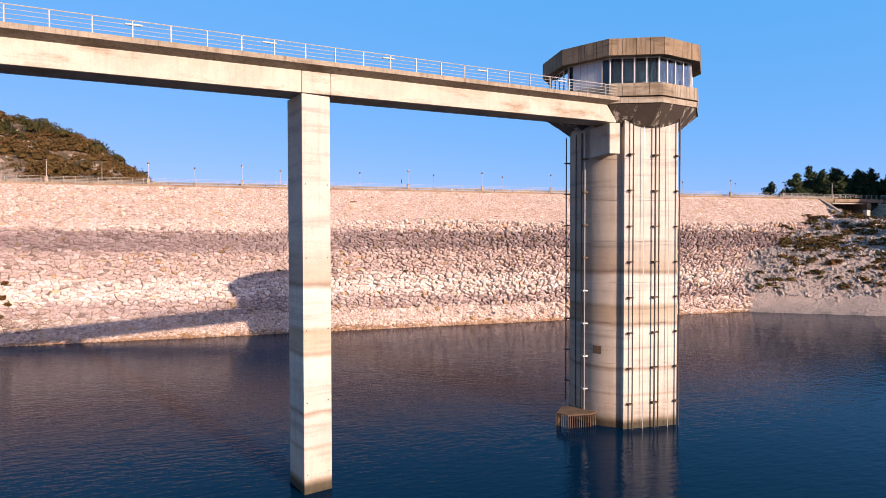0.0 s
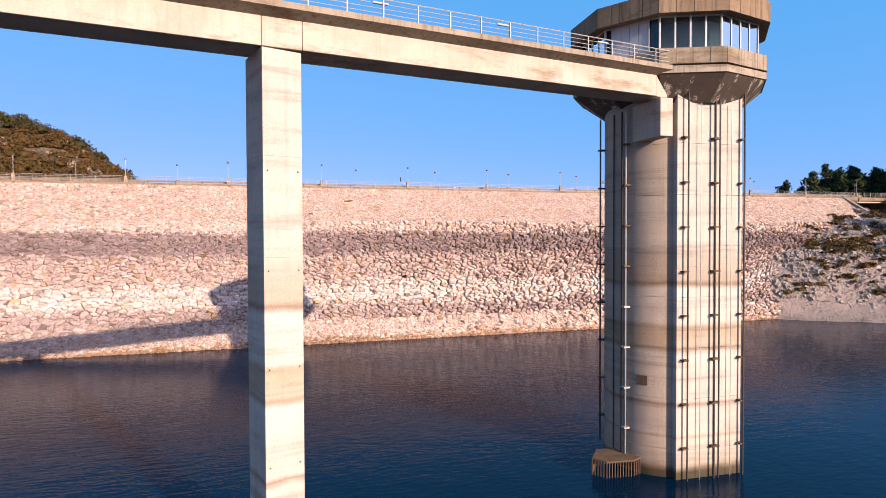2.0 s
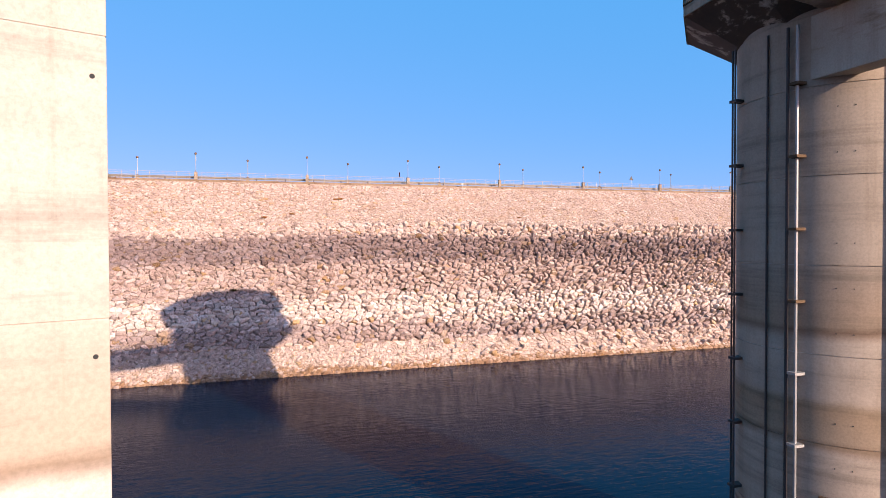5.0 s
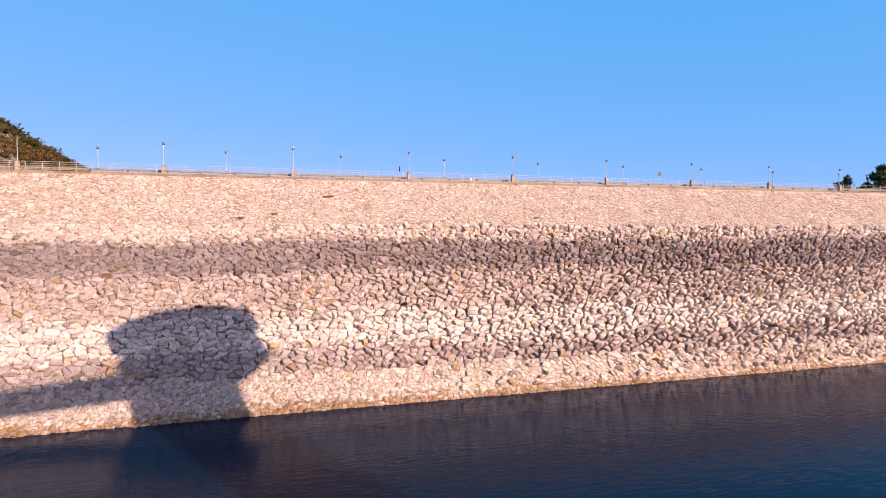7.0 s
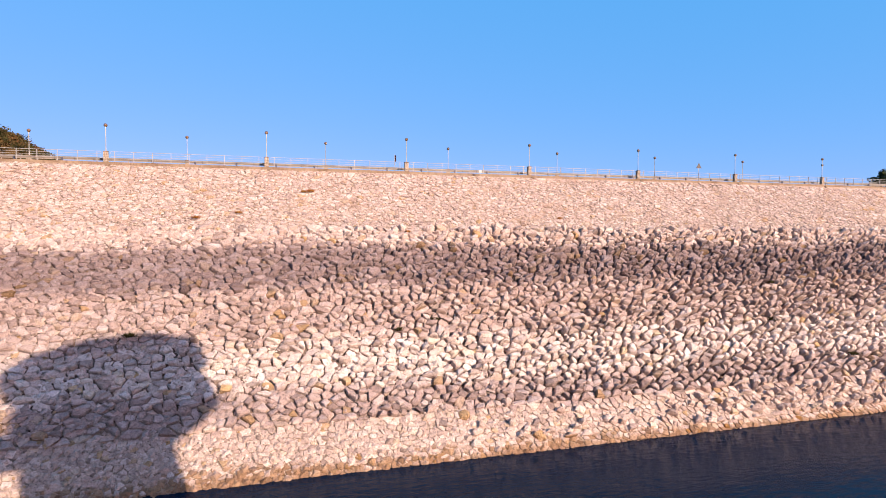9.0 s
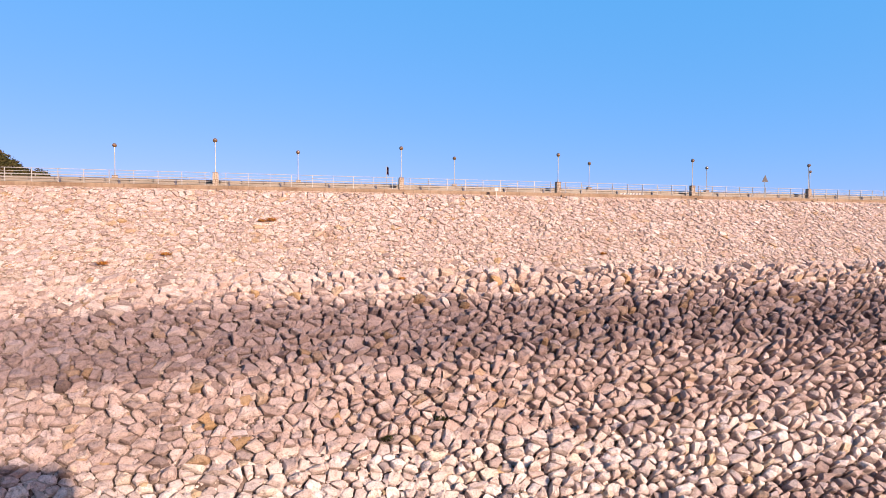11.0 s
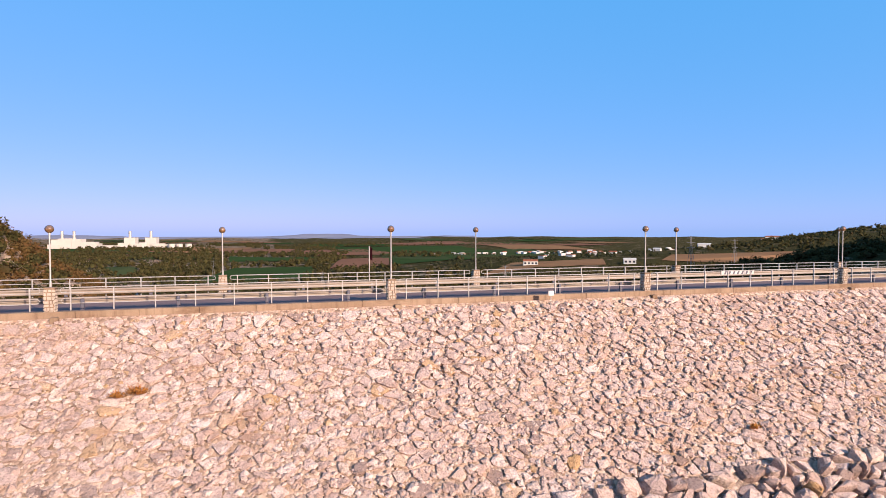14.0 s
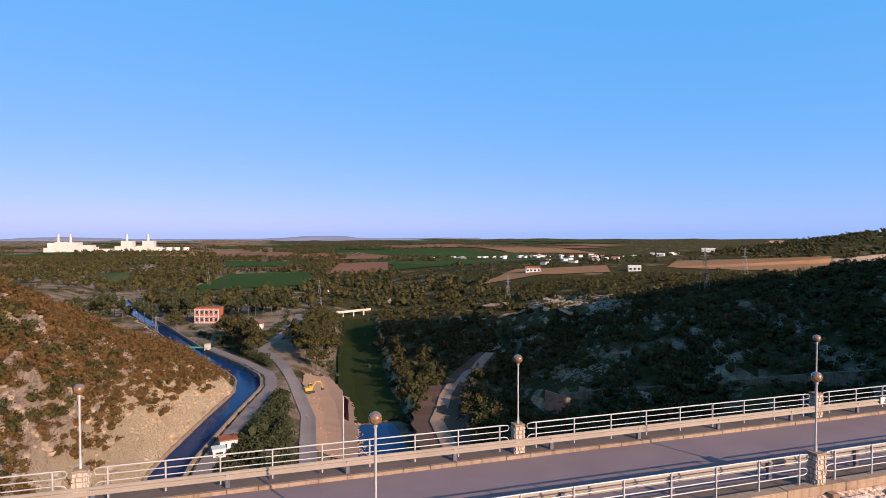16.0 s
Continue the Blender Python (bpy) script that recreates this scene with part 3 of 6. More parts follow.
def build_ground():
    xs = spread((-4600, -1800, 280), (-1800, -500, 65), (-500, -160, 11), (-160, -130, 5), (-130, 180, 2.6), (180, 300, 6), (300, 620, 14), (620, 1300, 24), (1300, 2200, 60), (2200, 4600, 300))
    ys = spread((-900, -130, 55), (-130, -48, 6), (-48, 8, 2.5), (8, 300, 2.6), (300, 560, 6), (560, 900, 20), (900, 1700, 50), (1700, 4700, 200))
    global GRID
    verts = [(x, y, ground_z(x, y)) for y in ys for x in xs]
    n = len(xs)
    GRID = (np.array(xs), np.array(ys), np.array([v[2] for v in verts]).reshape(len(ys), n))
    faces = [(j * n + i, j * n + i + 1, (j + 1) * n + i + 1, (j + 1) * n + i) for j in range(len(ys) - 1) for i in range(n - 1)]
    solo("ground", mesh_np("ground", verts, faces, GROUND, True), GROUND, "dry limestone hills, valley floor and plain reaching the horizon", "ground", kind="structure")


GRID = None
build_ground()


def sheet_z(x, y):
    """Height of the ground sheet itself between its corners."""
    gx, gy, gz = GRID
    i = int(np.clip(np.searchsorted(gx, x) - 1, 0, len(gx) - 2))
    j = int(np.clip(np.searchsorted(gy, y) - 1, 0, len(gy) - 2))
    a, b = (x - gx[i]) / (gx[i + 1] - gx[i]), (y - gy[j]) / (gy[j + 1] - gy[j])
    return float((gz[j, i] * (1 - a) + gz[j, i + 1] * a) * (1 - b) + (gz[j + 1, i] * (1 - a) + gz[j + 1, i + 1] * a) * b)


# lake, canal, river
solo("lake_water", boxed(-700, 700, -900, -8, -0.6, 0.0), LAKE, "dark blue rippled reservoir water below the dam", "water", kind="structure")


def strip(name, line, half, z_off, material, label, category, step=3.0, flat=None):
    """A ribbon along a plan line, laid on the ground."""
    pts = []
    for (x0, y0), (x1, y1) in zip(line, line[1:]):
        k = max(1, int(math.hypot(x1 - x0, y1 - y0) / step))
        pts += [(x0 + (x1 - x0) * i / k, y0 + (y1 - y0) * i / k) for i in range(k)]
    pts.append(line[-1])
    verts, faces = [], []
    for i, (x, y) in enumerate(pts):
        a, b = pts[max(i - 1, 0)], pts[min(i + 1, len(pts) - 1)]
        t = Vector((b[0] - a[0], b[1] - a[1])).normalized()
        w = half(y) if callable(half) else half
        if callable(half):       # ragged edge of bare ground
            w *= 1 + 0.22 * noise.noise(Vector((x / 4, y / 4, 3.0))) + 0.10 * noise.noise(Vector((x / 1.5, y / 1.5, 8.0)))
        for q in (-1, -0.33, 0.33, 1):
            px, py = x - t.y * w * q, y + t.x * w * q
            verts.append((px, py, (max(ground_z(px, py), ground_z(x, y)) if flat is None else flat) + z_off))
        if i:
            for q in range(3):
                faces.append((4 * i - 4 + q, 4 * i - 3 + q, 4 * i + 1 + q, 4 * i + q))
    me = mesh_np(name, verts, faces, material)
    bm = bmesh.new()
    bm.from_mesh(me)
    bmesh.ops.recalc_face_normals(bm, faces=bm.faces)
    if sum(f.normal.z for f in bm.faces) < 0:
        bmesh.ops.reverse_faces(bm, faces=bm.faces)
    bm.to_mesh(me)
    bm.free()
    return solo(name, me, material, label, category, kind="structure")


canal_line = [(canal_x(y), y) for y in range(96, 556, 6)]
strip("canal_water", canal_line, 4.4, 0, CANAL, "blue canal water between concrete banks", "water", flat=-26.4)
strip("river_water", [(river_x(y), y) for y in range(110, 186, 6)], 8.0, 0, CANAL, "dark river pool below the dam", "water", flat=-34.0)
strip("river_sedge_bed", [(river_x(y) + 2, y) for y in range(184, 420, 8)], 10.5, 0.8, SEDGE, "green sedge filling the river bed", "vegetation")

# ---------------------------------------------------------------- the dam
X0, X1 = -74.0, 101.0


def bed_drop(x):
    """Depth of the fill below the faces of the blocks: nearly flush on the hill side, hollow towards the spillway."""
    return interp(x, (-45, -20, 2, 22), (0.02, 0.08, 0.24, 0.80))


def build_dam():
    """Body of the embankment: bed of small rubble on the lake side, crest fill under the road."""
    xs = np.arange(X0, X1 + 0.1, 2.0)
    prof = [(y, face_z(y) - (1.0 if -24.8 < y < -11.5 else 0.07)) for y in (-42, -35, -27.7, -25.2, -24.7, -22, -20, -17, -14, -11.6, -10.6, -7.5, -4, -2, -0.36)]
    prof += [(-0.34, 21.3), (6.9, 21.3), (7.6, 20.4), (14, 16.5)]
    verts, faces = [], []
    n = len(prof)
    for x in xs:
        for y, z in prof:
            if -24.8 < y < -11.5:        # hollow under the loose blocks, filled where they are fitted closely
                z += 0.95 - bed_drop(x)
            verts.append((x, y, z + (rough(x, y, 3.5, 9) * 0.10 if -30 < y < -1 else 0)))
    for i in range(len(xs) - 1):
        for j in range(n - 1):
            faces.append((i * n + j, (i + 1) * n + j, (i + 1) * n + j + 1, i * n + j + 1))
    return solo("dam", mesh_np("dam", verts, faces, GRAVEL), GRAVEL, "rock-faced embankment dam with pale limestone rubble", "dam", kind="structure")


dam = build_dam()
LENS = np.cumsum([0] + [math.hypot(a - b, c - d) for a, b, c, d in zip(PROFILE_Y[:-1], PROFILE_Y[1:], PROFILE_Z[:-1], PROFILE_Z[1:])])


def on_face(x, s):
    """Point on the lake face at x and s metres along the slope (from deep water up), with its frame."""
    y, z = float(np.interp(s, LENS, PROFILE_Y)), float(np.interp(s, LENS, PROFILE_Z))
    y2, z2 = float(np.interp(s + 0.2, LENS, PROFILE_Y)), float(np.interp(s + 0.2, LENS, PROFILE_Z))
    up = Vector((0, y2 - y, z2 - z))
    if up.length < 1e-4:
        up = Vector((0, 0.8, 0.6))
    up.normalize()
    return Vector((x, y, z)), up, Vector((0, -up.z, up.y))


def s_at(z):
    return float(np.interp(z, PROFILE_Z, LENS))


def cells(x0, x1, s0, s1, dx, ds, jitter, drop, rng, wide=1.0):
    """Irregular packed plan shapes: each point's own ground, cut by the halfway lines to its neighbours."""
    x0, x1 = x0 / wide, x1 / wide
    nx, ns = int((x1 - x0) / dx), int((s1 - s0) / ds)
    pts = {}
    for j in range(ns):
        for i in range(nx):
            if rng.random() < drop:
                continue
            pts[i, j] = (x0 + (i + 0.5 + (0.5 if j % 2 else 0) + rng.uniform(-jitter, jitter)) * dx, s0 + (j + 0.5 + rng.uniform(-jitter, jitter)) * ds)
    for (i, j), (px, ps) in pts.items():
        lo, hi = max(ps - 1.3 * ds, s0 - 0.05), min(ps + 1.3 * ds, s1 + 0.1)
        poly = [(px - 1.4 * dx, lo), (px + 1.4 * dx, lo), (px + 1.4 * dx, hi), (px - 1.4 * dx, hi)]
        for jj in range(j - 3, j + 4):
            for ii in range(i - 3, i + 4):
                q = pts.get((ii, jj))
                if q is None or (ii, jj) == (i, j):
                    continue
                mx, ms, vx, vs = (px + q[0]) / 2, (ps + q[1]) / 2, q[0] - px, q[1] - ps
                d = [(a - mx) * vx + (b - ms) * vs for a, b in poly]
                if max(d) <= 0:
                    continue
                out = []
                for k in range(len(poly)):
                    a, b, da, db = poly[k - 1], poly[k], d[k - 1], d[k]
                    if (da <= 0) != (db <= 0):
                        f = da / (da - db)
                        out.append((a[0] + (b[0] - a[0]) * f, a[1] + (b[1] - a[1]) * f))
                    if db <= 0:
                        out.append(b)
                poly = out
                if len(poly) < 3:
                    break
        if len(poly) >= 3:
            yield px * wide, ps, [(a * wide, b) for a, b in poly]


def block(poly, px, ps, gap, tall, rng, sharp, loose=1.0, round_=True):
    """A broken, worn stone on the plan shape poly: verts in (x, s, height) about the shape's middle, and faces."""
    cx = sum(p[0] for p in poly) / len(poly)
    cs = sum(p[1] for p in poly) / len(poly)
    pl = []
    for k, p in enumerate(poly):
        q = poly[k - 1]
        if math.hypot(p[0] - q[0], p[1] - q[1]) > 0.12:
            k2 = 1.0 - rng.uniform(0.0, 0.16) * loose
            pl.append(((p[0] - cx) * k2, (p[1] - cs) * k2))
    if len(pl) < 4:
        return None
    if round_:           # corners worn off
        cut = rng.uniform(0.06, 0.20)
        pl = [(p[0] + (q[0] - p[0]) * f, p[1] + (q[1] - p[1]) * f) for p, q in zip(pl, pl[1:] + pl[:1]) for f in (cut, 1 - cut)]
    n = len(pl)
    tx, ts = rng.uniform(-sharp, sharp), rng.uniform(-sharp, sharp)
    ox, os_ = rng.uniform(-0.10, 0.10), rng.uniform(-0.10, 0.10)
    top = rng.uniform(0.50, 0.74)
    v = []
    for lev, sc, h in ((0, 0.86, -0.55), (1, 1.0, tall * 0.30), (2, 0.90, tall * 0.78), (3, top, tall)):
        for k, (a, b) in enumerate(pl):
            r = gap * sc * (1 + (rng.uniform(-0.10, 0.07) if lev > 0 else 0))
            a2, b2 = a * r + (ox * lev / 3), b * r + (os_ * lev / 3)
            v.append((a2, b2, h + (tx * a2 + ts * b2) * (lev > 0) + (rng.uniform(-0.13, 0.13) * tall if lev > 0 else 0)))
    f = []
    for lev in range(3):
        for k in range(n):
            k2 = (k + 1) % n
            f.append((lev * n + k, lev * n + k2, (lev + 1) * n + k2, (lev + 1) * n + k))
    v.append((ox, os_, tall * rng.uniform(0.96, 1.12)))
    for k in range(n):
        f.append((3 * n + k, 3 * n + (k + 1) % n, 4 * n))
    return cx, cs, v, f


def lay_stones(name, label, gen, gap, tall, sharp, rng, single):
    """Stones of one zone; those in the stretch that single() picks are pieces of their own."""
    verts, faces, made = [], [], 0
    for px, ps, poly in gen:
        # fitted closely on the hill side of the dam, tumbled towards the spillway
        big = name == "boulder"
        loose = interp(px + rng.uniform(-5, 5), (-48, -24, 4, 45), (0.25, 0.55, 1.0, 1.2)) if big else 1.0
        b = block(poly, px, ps, 1.0 - (1.0 - rng.uniform(*gap)) * loose, rng.uniform(*tall) * (0.3 + 0.7 * loose), rng, sharp * loose, loose, rng.random() < 0.6 if big else name == "facing_stone")
        if b is None:
            continue
        cx, cs, v, f = b
        base, up, out = on_face(cx, cs)
        if cx > 52 and ground_z(cx, base.y) > base.z + 0.4:
            continue
        pts = [Vector((a, 0, 0)) + up * s + out * h for a, s, h in v]
        if made < 300 and single(cx, base.z):
            me = mesh_np(name, pts, f, STONE_ONE)
            ob = new(name, me)
            ob.location = base
            ob.parent = dam
            made += 1
        else:
            k = len(verts)
            verts += [base + q for q in pts]
            faces += [tuple(i + k for i in q) for q in f]
    me = mesh_np(name + "_cover", verts, faces, STONE)
    ob = new(name + "_cover", me)
    ob.parent = dam
    tagged(ob, label, kind="stuff")


rng = random.Random(4)
S_TOP, S_MID, S_LOW = s_at(21.5), s_at(15.6), s_at(-1.6)
SINGLE_LOW = lambda x, z: -11.0 < x < 2.5 and 4.5 < z < 15.0
SINGLE_TOP = lambda x, z: -9.0 < x < 3.0 and z > 17.2


def fallen():
    """Blocks that have slid down over the rubble towards the spillway side."""
    for px, ps, poly in cells(-10, X1, s_at(0.5), s_at(2.5), 0.47, 0.46, 0.48, 0.20, rng, 1.45):
        if px > rng.uniform(-8, 34):
            yield px, ps, poly


def lay_face():
    lay_stones("boulder", "loose broken limestone blocks, banded by old water levels", itertools.chain(cells(X0, X1, s_at(2.5), S_MID, 0.47, 0.46, 0.48, 0.20, rng, 1.45), fallen()), (0.72, 0.98), (0.05, 0.52), 0.48, rng, SINGLE_LOW)
    lay_stones("rubble_stone", "smaller pale rubble along the water's edge", cells(X0, X1, S_LOW, s_at(2.5), 0.36, 0.34, 0.49, 0.08, rng, 1.3), (0.86, 1.03), (-0.02, 0.10), 0.14, rng, lambda x, z: False)
    lay_stones("facing_stone", "flat cream stones set in rubble near the crest", cells(X0, X1, S_MID, S_TOP, 0.50, 0.47, 0.50, 0.26, rng, 1.2), (0.60, 0.96), (-0.03, 0.09), 0.10, rng, SINGLE_TOP)


lay_face()


def chips():
    """Small stones lying in the gaps."""
    r = random.Random(8)
    verts, faces = [], []
    for _ in range(70000):
        x = r.uniform(-40, 60) if r.random() < 0.8 else r.uniform(X0, X1)
        s = r.uniform(S_MID - 3, S_TOP) if r.random() < 0.42 else r.uniform(S_LOW, S_MID)
        base, up, out = on_face(x, s)
        if x > 52 and ground_z(x, base.y) > base.z + 0.3:
            continue
        a = r.uniform(0.05, 0.17) if r.random() < 0.85 else r.uniform(0.17, 0.30)
        deep = s < S_MID
        if deep:
            a *= 1.35
        else:
            a *= 0.85
        c = base + out * (a * 0.25 - (bed_drop(x) * r.uniform(0.4, 1.0) - 0.05 if deep else 0.0))
        e1 = (up * r.uniform(-1, 1) + Vector((r.uniform(-1, 1), 0, 0)))
        e1.normalize()
        e2 = out.cross(e1)
        k = len(verts)
        verts += [c + e1 * a, c + e2 * a * r.uniform(0.6, 1), c - e1 * a * r.uniform(0.6, 1), c - e2 * a * r.uniform(0.6, 1), c + out * a * r.uniform(0.3, 0.6)]
        faces += [(k, k + 1, k + 4), (k + 1, k + 2, k + 4), (k + 2, k + 3, k + 4), (k + 3, k, k + 4)]
    ob = new("stone_chips", mesh_np("stone_chips", verts, faces, STONE))
    ob.parent = dam
    tagged(ob, "small broken stones between the blocks", kind="stuff")


chips()

# ---------------------------------------------------------------- crest: road, kerbs, rails, lamps
K0, K1 = -5, 7
solo("crest_road", boxed(X0 - 60, X1 + 60, 0.95, 5.30, 21.0, 21.74), ASPHALT, "grey asphalt road along the dam crest", "road", kind="structure")
solo("walkway_lake_side", boxed(X0 - 60, X1 + 60, 0.06, 0.95, 21.0, 21.80), PAVING, "narrow brownish walkway beside the lake railing", "pavement", kind="structure")
solo("walkway_valley_side", boxed(X0 - 60, X1 + 60, 5.45, 6.25, 21.0, 21.85), PAVING, "narrow brownish walkway beside the valley railing", "pavement", kind="structure")


def kerb_run(name, y0, y1, z0, z1, length, label):
    run = thing(name, label, "kerb", kind="structure")
    r = random.Random(2)
    me = link_mesh("kerb_block", boxed(-length / 2 + 0.006, length / 2 - 0.006, y0, y1, z0, z1, bevel=0.012))
    me.materials.append(CONCRETE_RAW)
    x = X0
    while x < X1 + 20:
        ob = part("kerb_block", me, None, run)
        ob.location = (x + length / 2, r.uniform(-0.012, 0.012), r.uniform(-0.012, 0.008))
        x += length
    return run


kerb_run("kerb_valley_side", 5.30, 5.45, 21.2, 21.87, 1.0, "worn pale concrete kerb stones beside the road")
kerb_run("edge_beam", -0.34, 0.06, 21.15, 21.93, 2.5, "weathered concrete edge beam capping the rock face")


def u_end(x, sgn, y, zs, reach=0.22):
    """Points of the bent tube that joins two rails at a bay's end."""
    a, b = zs
    c = (a + b) / 2
    r = (b - a) / 2
    return [(x, y, b)] + [(x + sgn * (reach * math.sin(t)), y, c + r * math.cos(t)) for t in (0.4, 0.9, 1.57, 2.24, 2.74)] + [(x, y, a)]


def make_railing():
    rail = thing("railing", "pale painted steel railing with four tubes between stone pillars", "railing", "crest railings")
    n = 9
    a, b = 0.62, ROW - 0.62
    post = link_mesh("post", boxed(-0.025, 0.025, -0.04, 0.04, 0.0, 1.02, bevel=0.008))
    post.materials.append(WHITE_RAIL)
    for i in range(n):
        o = part("post", post, None, rail)
        o.location = (a + 0.15 + (b - a - 0.3) * i / (n - 1), 0, 0)
    top = bmesh.new()
    tube(top, [(a, 0, 1.0), (b, 0, 1.0)], 0.025)
    part("top_rail", top, WHITE_RAIL, rail)
    for z in (0.77, 0.54, 0.31):
        bm = bmesh.new()
        tube(bm, [(a, 0, z), (b, 0, z)], 0.018)
        part("rail", bm, WHITE_RAIL, rail)
    for x, sg in ((a, -1), (b, 1)):
        bm = bmesh.new()
        tube(bm, u_end(x, sg, 0, (0.31, 0.54)), 0.018)
        part("end_loop", bm, WHITE_RAIL, rail)
        bm = bmesh.new()
        tube(bm, [(x, 0, 1.0), (x + sg * 0.2, 0, 0.98), (x + sg * 0.24, 0, 0.885), (x + sg * 0.2, 0, 0.79), (x, 0, 0.77)], 0.018)
        part("end_loop", bm, WHITE_RAIL, rail)
    return rail


first = make_railing()
first.matrix_basis = pose(K0 * ROW, -0.08, CREST)
for k in range(K0 + 1, K1):
    copy_thing(first, pose(k * ROW, -0.08, CREST))
for k in range(K0, K1):
    copy_thing(first, pose(k * ROW + 6.66, 5.73, CREST - 0.02))


def make_pillar():
    """Square pillar of coursed rubble round a mortar core."""
    r = random.Random(3)
    pil = thing("stone_pillar", "square pillar of pale rubble stones in mortar", "pillar", "pillars of the crest railing")
    part("mortar_core", boxed(-0.19, 0.19, -0.19, 0.19, -0.35, 0.97), CONCRETE_RAW, pil)
    part("cap", boxed(-0.22, 0.22, -0.22, 0.22, 0.97, 1.03, bevel=0.015), CONCRETE_RAW, pil)
    for side in range(4):
        m = pose(0, 0, 0, 0, 0, side * 90)
        z = -0.1
        while z < 0.93:
            h = min(r.uniform(0.10, 0.19), 0.96 - z)
            x = -0.205
            while x < 0.19:
                w = min(r.uniform(0.10, 0.22), 0.205 - x)
                if w < 0.05:
                    break
                bm = bmesh.new()
                d = r.uniform(0.025, 0.045)
                q = [r.uniform(0.006, 0.02) for _ in range(4)]
                vs = [(x + q[0], -0.185, z + q[1]), (x + w - q[2], -0.185, z + q[3]), (x + w - q[1], -0.185, z + h - q[0]), (x + q[3], -0.185, z + h - q[2])]
                a = [bm.verts.new(v) for v in vs]
                cxm, czm = x + w / 2, z + h / 2
                b = [bm.verts.new((cxm + (v[0] - cxm) * 0.8, -0.19 - d, czm + (v[2] - czm) * 0.8)) for v in vs]
                for i in range(4):
                    bm.faces.new((a[i], a[(i + 1) % 4], b[(i + 1) % 4], b[i]))
                bm.faces.new(b)
                bm.transform(m)
                part("stone", bm, PILLAR_STONE, pil)
                x += w
            z += h
    return pil


def make_lamp():
    lamp = thing("street_lamp", "slim white lamp post with a smoked amber globe", "street lamp", "lamps along the crest")
    bm = bmesh.new()
    tube(bm, [(0, 0, 0), (0, 0, 0.25)], 0.05, 8)
    tube(bm, [(0, 0, 0.25), (0, 0, 2.28)], 0.034, 8)
    part("pole", bm, WHITE_RAIL, lamp)
    bm = bmesh.new()
    tube(bm, [(0, 0, 2.28), (0, 0, 2.36)], 0.06, 8)
    part("collar", bm, GALV, lamp)
    bm = bmesh.new()
    bmesh.ops.create_icosphere(bm, subdivisions=3, radius=0.18)
    bmesh.ops.translate(bm, verts=bm.verts, vec=(0, 0, 2.52))
    for f in bm.faces:
        f.smooth = True
    part("globe", bm, GLOBE, lamp, "smoked amber glass globe")
    return lamp


pil0, lamp0 = make_pillar(), make_lamp()
pil0.matrix_basis = pose(K0 * ROW, -0.05, CREST)
lamp0.matrix_basis = pose(K0 * ROW, -0.02, CREST + 1.03)
buttress = solo("pillar_footing", boxed(-0.16, 0.16, -0.62, -0.36, 20.9, 21.72, bevel=0.02), CONCRETE_RAW, "small concrete footing block under a pillar", "footing", "pillar footings")
buttress.location.x = K0 * ROW + 0.25
for k in range(K0 + 1, K1 + 1):
    copy_thing(pil0, pose(k * ROW, -0.05, CREST))
    copy_thing(lamp0, pose(k * ROW, -0.02, CREST + 1.03))
    copy_thing(buttress, pose(k * ROW + 0.25, 0, 0))
for k in range(K0, K1 + 1):
    copy_thing(pil0, pose(k * ROW + 6.66, 5.73, CREST - 0.02))
    copy_thing(lamp0, pose(k * ROW + 6.66, 5.73, CREST + 1.0))


def make_guardrail():
    g = thing("guardrail", "galvanised W-beam guardrail on short steel posts", "guardrail", "guardrails along the road")
    bm = bmesh.new()
    sec = [(0.0, 0.44), (0.05, 0.47), (0.05, 0.53), (0.0, 0.57), (0.0, 0.61), (0.05, 0.65), (0.05, 0.71), (0.0, 0.74)]
    a = [bm.verts.new((0, y, z)) for y, z in sec]
    b = [bm.verts.new((12, y, z)) for y, z in sec]
    c = [bm.verts.new((0, y + 0.008, z)) for y, z in sec]
    d = [bm.verts.new((12, y + 0.008, z)) for y, z in sec]
    for i in range(len(sec) - 1):
        bm.faces.new((a[i], a[i + 1], b[i + 1], b[i]))
        bm.faces.new((c[i], d[i], d[i + 1], c[i + 1]))
    for i in (0, len(sec) - 1):
        bm.faces.new((a[i], b[i], d[i], c[i]))
    part("beam", bm, GUARD, g)
    for i in range(3):
        part("post", boxed(1.9 + 4 * i, 2.05 + 4 * i, -0.12, 0.0, -0.05, 0.66, bevel=0.01), POST_BLUE, g)
        part("spacer", boxed(1.93 + 4 * i, 2.02 + 4 * i, -0.0, 0.045, 0.56, 0.62), GALV, g)
    return g


g0 = make_guardrail()
g0.matrix_basis = pose(-72, 0.95, 21.70)
for k in range(-5, 9):
    copy_thing(g0, pose(12 * k, 0.95, 21.70))
for k in range(-5, 10):
    copy_thing(g0, pose(12 * k + 2, 5.53, 21.68, 0, 0, 180))


def chevrons():
    sign = thing("chevron_panel", "black and white chevron panel on the guardrail", "road sign")
    part("board", boxed(25.3, 28.2, 5.42, 5.45, 22.2, 22.5), WHITE_WALL, sign)
    for i in range(7):
        bm = bmesh.new()
        x = 25.5 + i * 0.38
        prism(bm, [(x, 5.413), (x + 0.16, 5.413), (x + 0.16, 5.417), (x, 5.417)], 22.22, 22.48, [(x + 0.12, 5.413), (x + 0.28, 5.413), (x + 0.28, 5.417), (x + 0.12, 5.417)])
        part("dark_bar", bm, POST_BLUE, sign)


chevrons()


